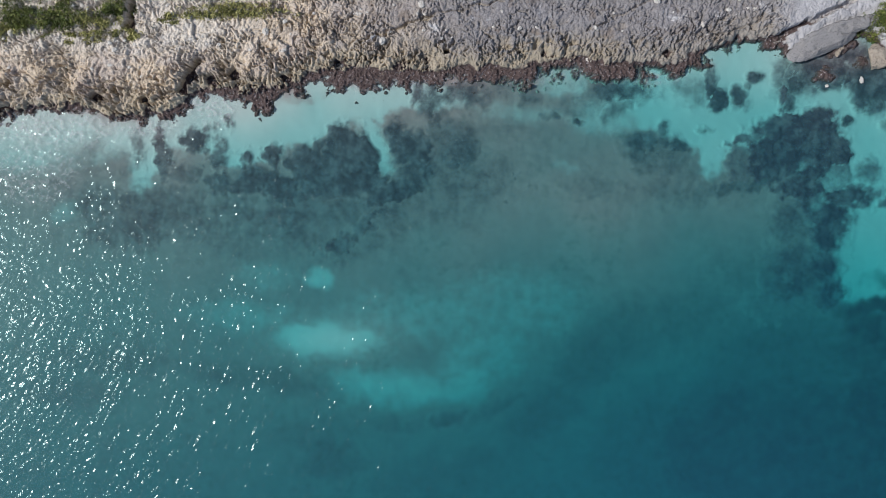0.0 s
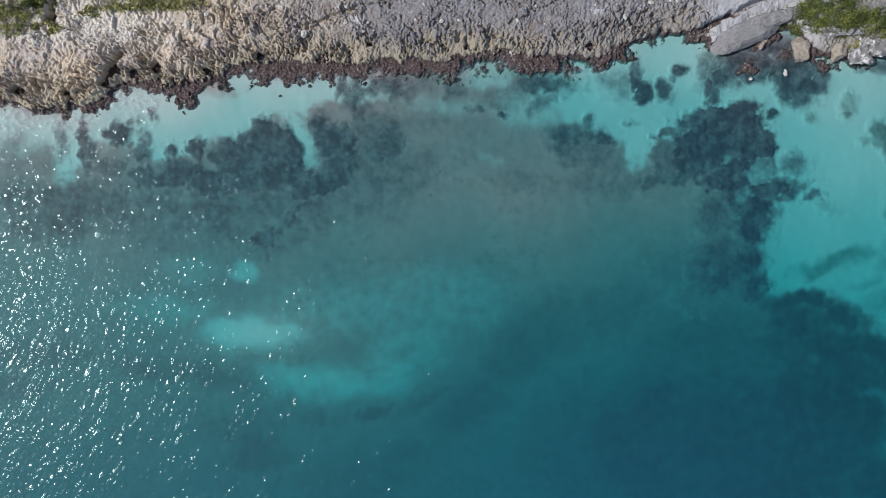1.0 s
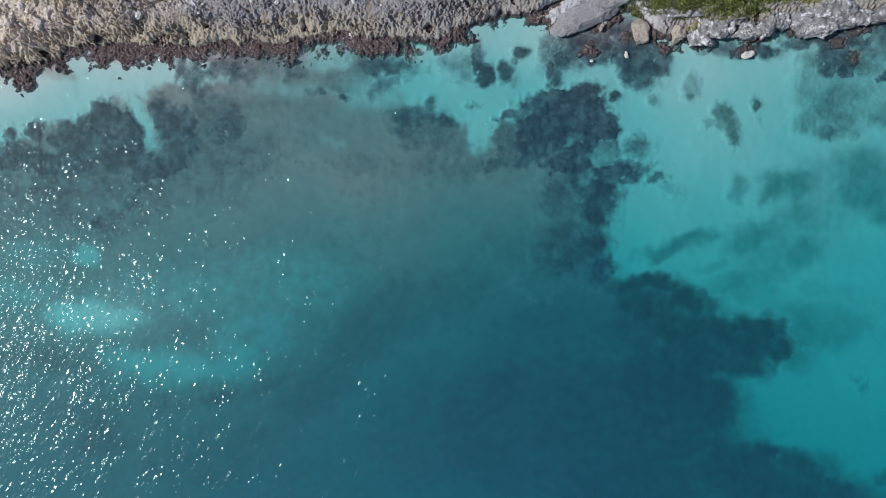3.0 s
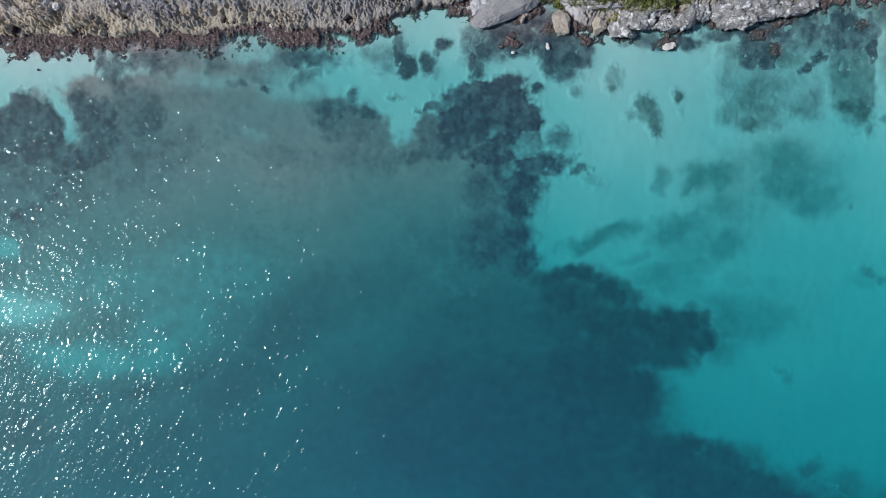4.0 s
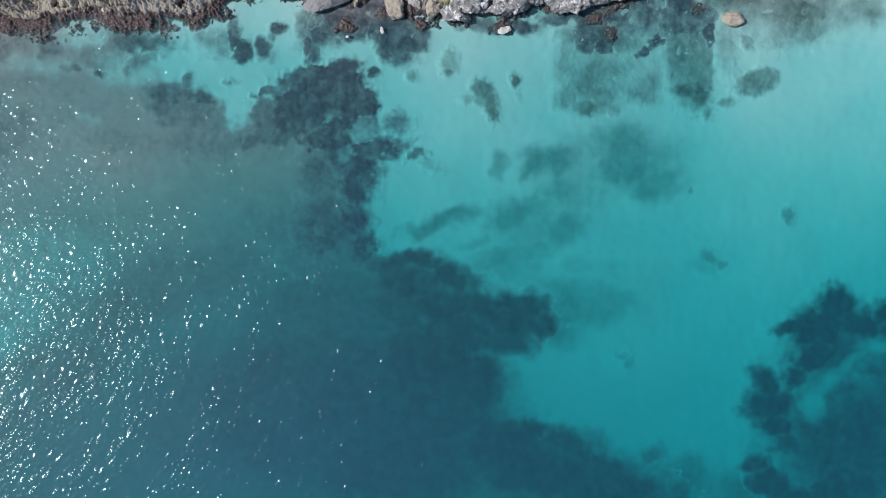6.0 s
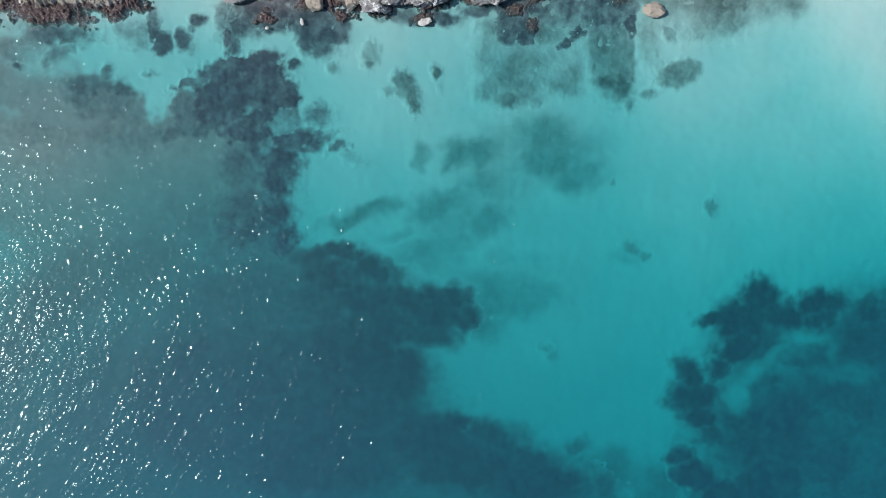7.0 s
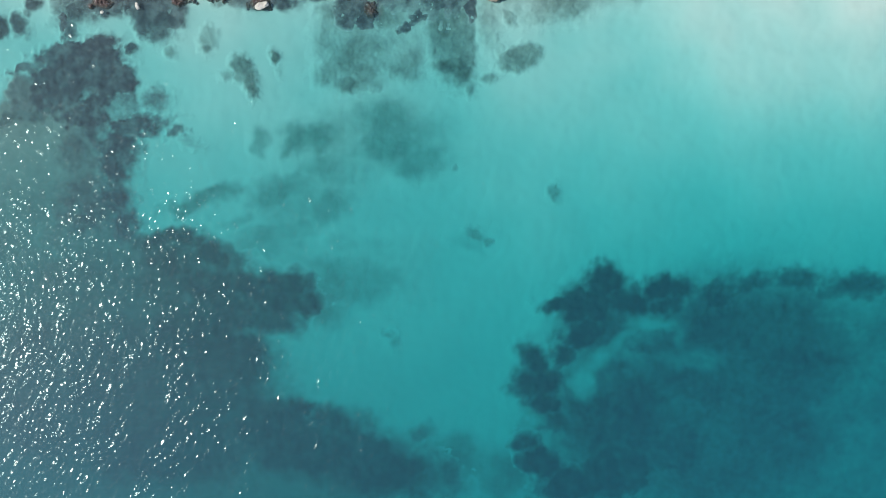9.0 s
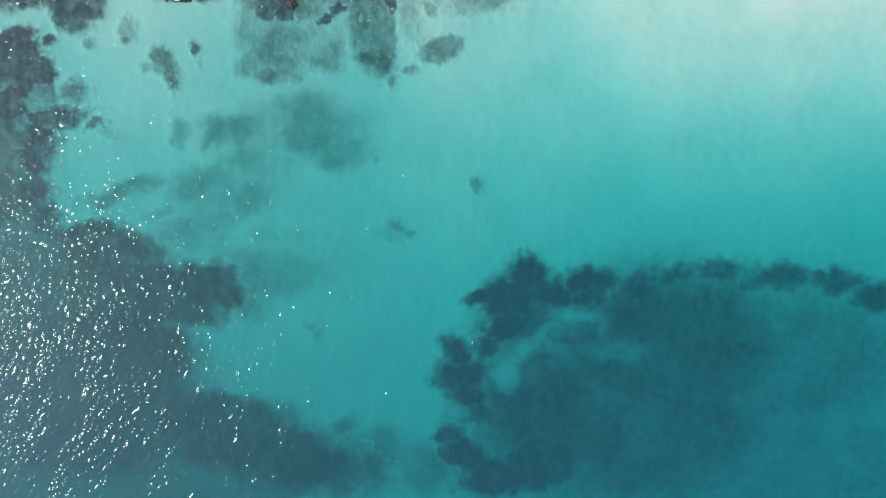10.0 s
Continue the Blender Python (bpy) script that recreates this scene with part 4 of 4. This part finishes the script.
# ---- loose rocks ----
def boulder_mesh(name, size, seed, rugged=0.12, cuts=18, low=0.72):
    """A block with broken faces and worn edges."""
    rnd = random.Random(seed)
    bm = bmesh.new()
    bmesh.ops.create_icosphere(bm, subdivisions=5, radius=1.0)
    planes = []
    for _ in range(cuts):
        v = Vector((rnd.gauss(0, 1), rnd.gauss(0, 1), rnd.gauss(0, 0.8))).normalized()
        planes.append((v, rnd.uniform(low, 1.0)))
    off = Vector((rnd.uniform(0, 50), rnd.uniform(0, 50), rnd.uniform(0, 50)))
    for v in bm.verts:
        p = Vector([math.copysign(abs(c) ** 0.62, c) for c in v.co])
        for n, d in planes:
            over = p.dot(n) - d
            if over > 0:
                p -= n * over
        p = Vector((p.x * size[0], p.y * size[1], p.z * size[2]))
        out = v.co.normalized()
        s = noise.fractal(p * 2.2 + off, 0.8, 2.1, 6) * rugged * 0.55
        s -= max(0.0, 0.10 - abs(noise.noise(p * 1.3 - off))) * rugged * 6.0
        s -= max(0.0, noise.noise(p * 4.5 + off) - 0.25) * rugged * 1.2
        v.co = p + out * s
    me = bpy.data.meshes.new(name)
    bm.to_mesh(me)
    bm.free()
    me.polygons.foreach_set("use_smooth", np.full(len(me.polygons), True))
    return me


def rocks(name, label, rows, material, group, rugged=0.12, seed=0, cuts=18, low=0.72):
    for k, (x, y, z, rx, ry, rz, turn) in enumerate(rows):
        ob = part(name, boulder_mesh(name, (rx, ry, rz), seed + k, rugged, cuts, low), material)
        ob.matrix_world = pose(x, y, z, 0, 0, turn)
        tagged(ob, label, "rock", group)


rocks("rock_slab", "smooth tan limestone slab tilted towards the water", SLABS, SLAB, "slabs on the shore", 0.18, 300, 12, 0.78)
rocks("boulder", "tan broken limestone boulder at the waterline", TAN_ROCKS, TAN, "boulders on the shore", 0.18, 320, 14, 0.58)
rocks("boulder", "pale grey weathered limestone boulder below green shrubs", PALE_ROCKS, PALE, "boulders on the shore", 0.48, 340, 14, 0.50)
rocks("stone", "bleached pale stone lying in shallow water", WHITE_STONES, WHITE, "stones in the shallows", 0.08, 360)
rocks("boulder", "lone tan boulder standing in the shallows", [(65.1, 15.2, 0.1, 0.96, 0.72, 0.35, 10)], TAN, "boulders on the shore", 0.14, 372)


def awash_height(gx, gy, x, y, z, rx, ry, rz, turn, seed):
    """The height of a rugged rock whose crown just breaks the surface, and how far out a place lies."""
    c, s = math.cos(radians(turn)), math.sin(radians(turn))
    wx, wy = gx + 0.3 * fbm(gx + x, gy + y, 1.2, 3, seed), gy + 0.3 * fbm(gx + x, gy + y, 1.2, 3, seed + 5)
    q = np.hypot((wx * c + wy * s) / rx, (wy * c - wx * s) / ry)
    return z - 0.78 + 0.85 * np.clip(1 - q ** 2, -0.6, 1) + 0.13 * ridged(gx + x, gy + y, 0.6, 4, seed + 9, 0.65), q


def awash(row, seed):
    r = max(row[3], row[4]) * 1.35
    gx, gy = np.meshgrid(np.arange(-r, r, 0.06), np.arange(-r, r, 0.06))
    h, q = awash_height(gx, gy, *row, seed)
    ob = part("wet_or_shade_rock", sheet_mesh("wet_or_shade_rock", np.arange(-r, r, 0.06), np.arange(-r, r, 0.06), h, q < 1.2), WEEDY)
    ob.location = (row[0], row[1], 0)
    tagged(ob, "dark wet rock awash at the shore, one standing in for slab shade", "rock", "wet rocks at the shore")


for k, row in enumerate(WET_AND_SHADE_ROCKS):
    awash(row, 600 + 31 * k)


# ---- sea ----
def water_depth(x, y):
    """The water over the bottom, thinner where shore and rocks rise through it."""
    d = np.where(shore_in(x, y) > -2.4, np.minimum(bed_depth(x, y), -land_height(x, y)), bed_depth(x, y))
    for k, row in enumerate(WET_AND_SHADE_ROCKS):
        h, q = awash_height(x - row[0], y - row[1], *row, 600 + 31 * k)
        d = np.where(q < 1.2, np.minimum(d, -h), d)
    return np.clip(d, 0.03, 6.0)


xs, ys = lines(-46, 112, 0.17, 2400), lines(-36, 24, 0.4, 2400)
ys = np.concatenate([ys[ys < 8], np.arange(8, 23, 0.15), ys[ys > 23]])
gx, gy = np.meshgrid(xs, ys)
deep = bed_depth(gx, gy)
near_shore = (gy > 8) & (gy < 25) & (gx > -46) & (gx < 112)
deep[near_shore] = water_depth(gx[near_shore], gy[near_shore])
sea = part("water", sheet_mesh("water", xs, ys, np.zeros(gx.shape), None, [("depth", deep), ("foam", blob_cover(gx, gy, FOAM_AND_VEIL, 0.9))]), WATER)
tagged(sea, "clear turquoise sea water with ripples, sun glitter, thin froth and painted veil", "sea", kind="structure")


# ---- shrubs ----
def shrub(x, y, rx, ry, high, count, seed, leaf, label):
    rnd = np.random.RandomState(seed)
    base = float(land_height(np.array([x]), np.array([y]))[0])
    root = new("shrub")
    root.location = (x, y, base)
    tagged(root, label, "shrub", "shrubs above the rocks")
    clump = rnd.normal(0, 0.45, (max(6, count // 90), 2))
    pick = rnd.randint(0, len(clump), count)
    p = clump[pick] + rnd.normal(0, 0.13, (count, 2))
    r = np.hypot(p[:, 0], p[:, 1])
    p = p[r < 1.05]
    pick = pick[r < 1.05]
    ground = land_height(x + p[:, 0] * rx, y + p[:, 1] * ry) - base
    h = ground + high * (0.25 + 0.75 * rnd.rand(len(p))) * (1.05 - np.hypot(p[:, 0], p[:, 1]) * 0.6) * (0.6 + 0.5 * rnd.rand(len(clump))[pick])
    c = np.stack([p[:, 0] * rx, p[:, 1] * ry, h], -1)
    size = rnd.uniform(0.09, 0.21, len(p))[:, None]
    a = rnd.normal(0, 1, (len(p), 3))
    a /= np.linalg.norm(a, axis=1)[:, None]
    b = np.cross(a, rnd.normal(0, 1, (len(p), 3)))
    b /= np.linalg.norm(b, axis=1)[:, None]
    fold = np.cross(a, b) * size * 0.25
    verts = np.stack([c - a * size, c + b * size * 0.24 + fold, c + a * size, c - b * size * 0.24 + fold], 1).reshape(-1, 3)
    part("foliage", raw_mesh("foliage", verts, np.arange(len(verts)).reshape(-1, 4), False), leaf, root)
    for k in range(5):
        tip = Vector((clump[k][0] * rx * 0.8, clump[k][1] * ry * 0.8, high * 0.6))
        bm = bmesh.new()
        bmesh.ops.create_cone(bm, segments=6, radius1=0.035, radius2=0.012, depth=tip.length, cap_ends=True,
                              matrix=Matrix.Translation(tip / 2) @ tip.to_track_quat("Z", "Y").to_matrix().to_4x4())
        me = bpy.data.meshes.new("stem")
        bm.to_mesh(me)
        bm.free()
        part("stem", me, WOOD, root)


GREEN, FADED = "dense low green shrub on limestone", "sparse yellow-green scrub on limestone"
shrub(-34.4, 19.1, 3.0, 1.7, 1.1, 2600, 1, LEAF, "olive-green shrub among pale limestone")
shrub(-31.2, 19.3, 2.4, 1.7, 1.2, 2200, 2, LEAF, "olive-green shrub among pale limestone")
shrub(-36.2, 18.4, 1.9, 1.1, 0.6, 1300, 3, DRY, FADED)
shrub(-28.6, 18.5, 2.2, 1.4, 0.6, 1700, 4, DRY, FADED)
shrub(-27.2, 19.9, 2.0, 1.3, 0.8, 1600, 11, LEAF, GREEN)
shrub(-25.9, 18.1, 1.3, 0.9, 0.35, 700, 12, DRY, FADED)
shrub(-30.4, 17.5, 1.6, 0.7, 0.25, 520, 13, DRY, FADED)
shrub(-17.2, 19.5, 5.2, 0.9, 0.35, 2900, 5, DRY, FADED)
shrub(-22.4, 19.2, 1.6, 0.7, 0.25, 480, 15, DRY, FADED)
shrub(36.8, 18.7, 2.0, 1.6, 0.9, 2600, 6, LEAF, GREEN)
shrub(40.0, 18.7, 2.6, 1.6, 0.9, 3400, 7, LEAF, GREEN)
shrub(43.9, 18.0, 2.8, 1.5, 0.9, 3600, 8, LEAF, GREEN)
shrub(47.2, 18.9, 1.8, 1.2, 0.6, 1700, 9, LEAF, GREEN)
shrub(50.4, 18.6, 1.0, 0.6, 0.3, 300, 14, DRY, FADED)
shrub(40.9, 16.3, 0.8, 0.7, 0.25, 320, 10, DRY, FADED)


# ---- loose stones ----
def loose_stones():
    rnd = random.Random(77)
    shapes = [boulder_small("stone", 50 + k) for k in range(6)]
    made = 0
    while made < 150:
        x, y = rnd.uniform(-38, 27), rnd.uniform(14, 22)
        d = y - float(shore(x))
        if d < 2.2 or d > 9:
            continue
        z = float(land_height(np.array([x]), np.array([y]))[0])
        ob = new("loose_stone", rnd.choice(shapes))
        r = rnd.uniform(0.07, 0.20) * (1.6 if rnd.random() < 0.1 else 1)
        ob.matrix_world = pose(x, y, z + r * 0.2, 0, 0, rnd.uniform(0, 360)) @ Matrix.Diagonal((r * 1.3, r, r * 0.7, 1))
        tagged(ob, "small bleached stone lying on limestone", "stone", "loose stones on the shore")
        made += 1


def boulder_small(name, seed):
    rnd = random.Random(seed)
    bm = bmesh.new()
    bmesh.ops.create_icosphere(bm, subdivisions=2, radius=1.0)
    for v in bm.verts:
        v.co *= rnd.uniform(0.75, 1.1)
    me = bpy.data.meshes.new(name)
    bm.to_mesh(me)
    bm.free()
    me.materials.append(WHITE)
    return me


loose_stones()
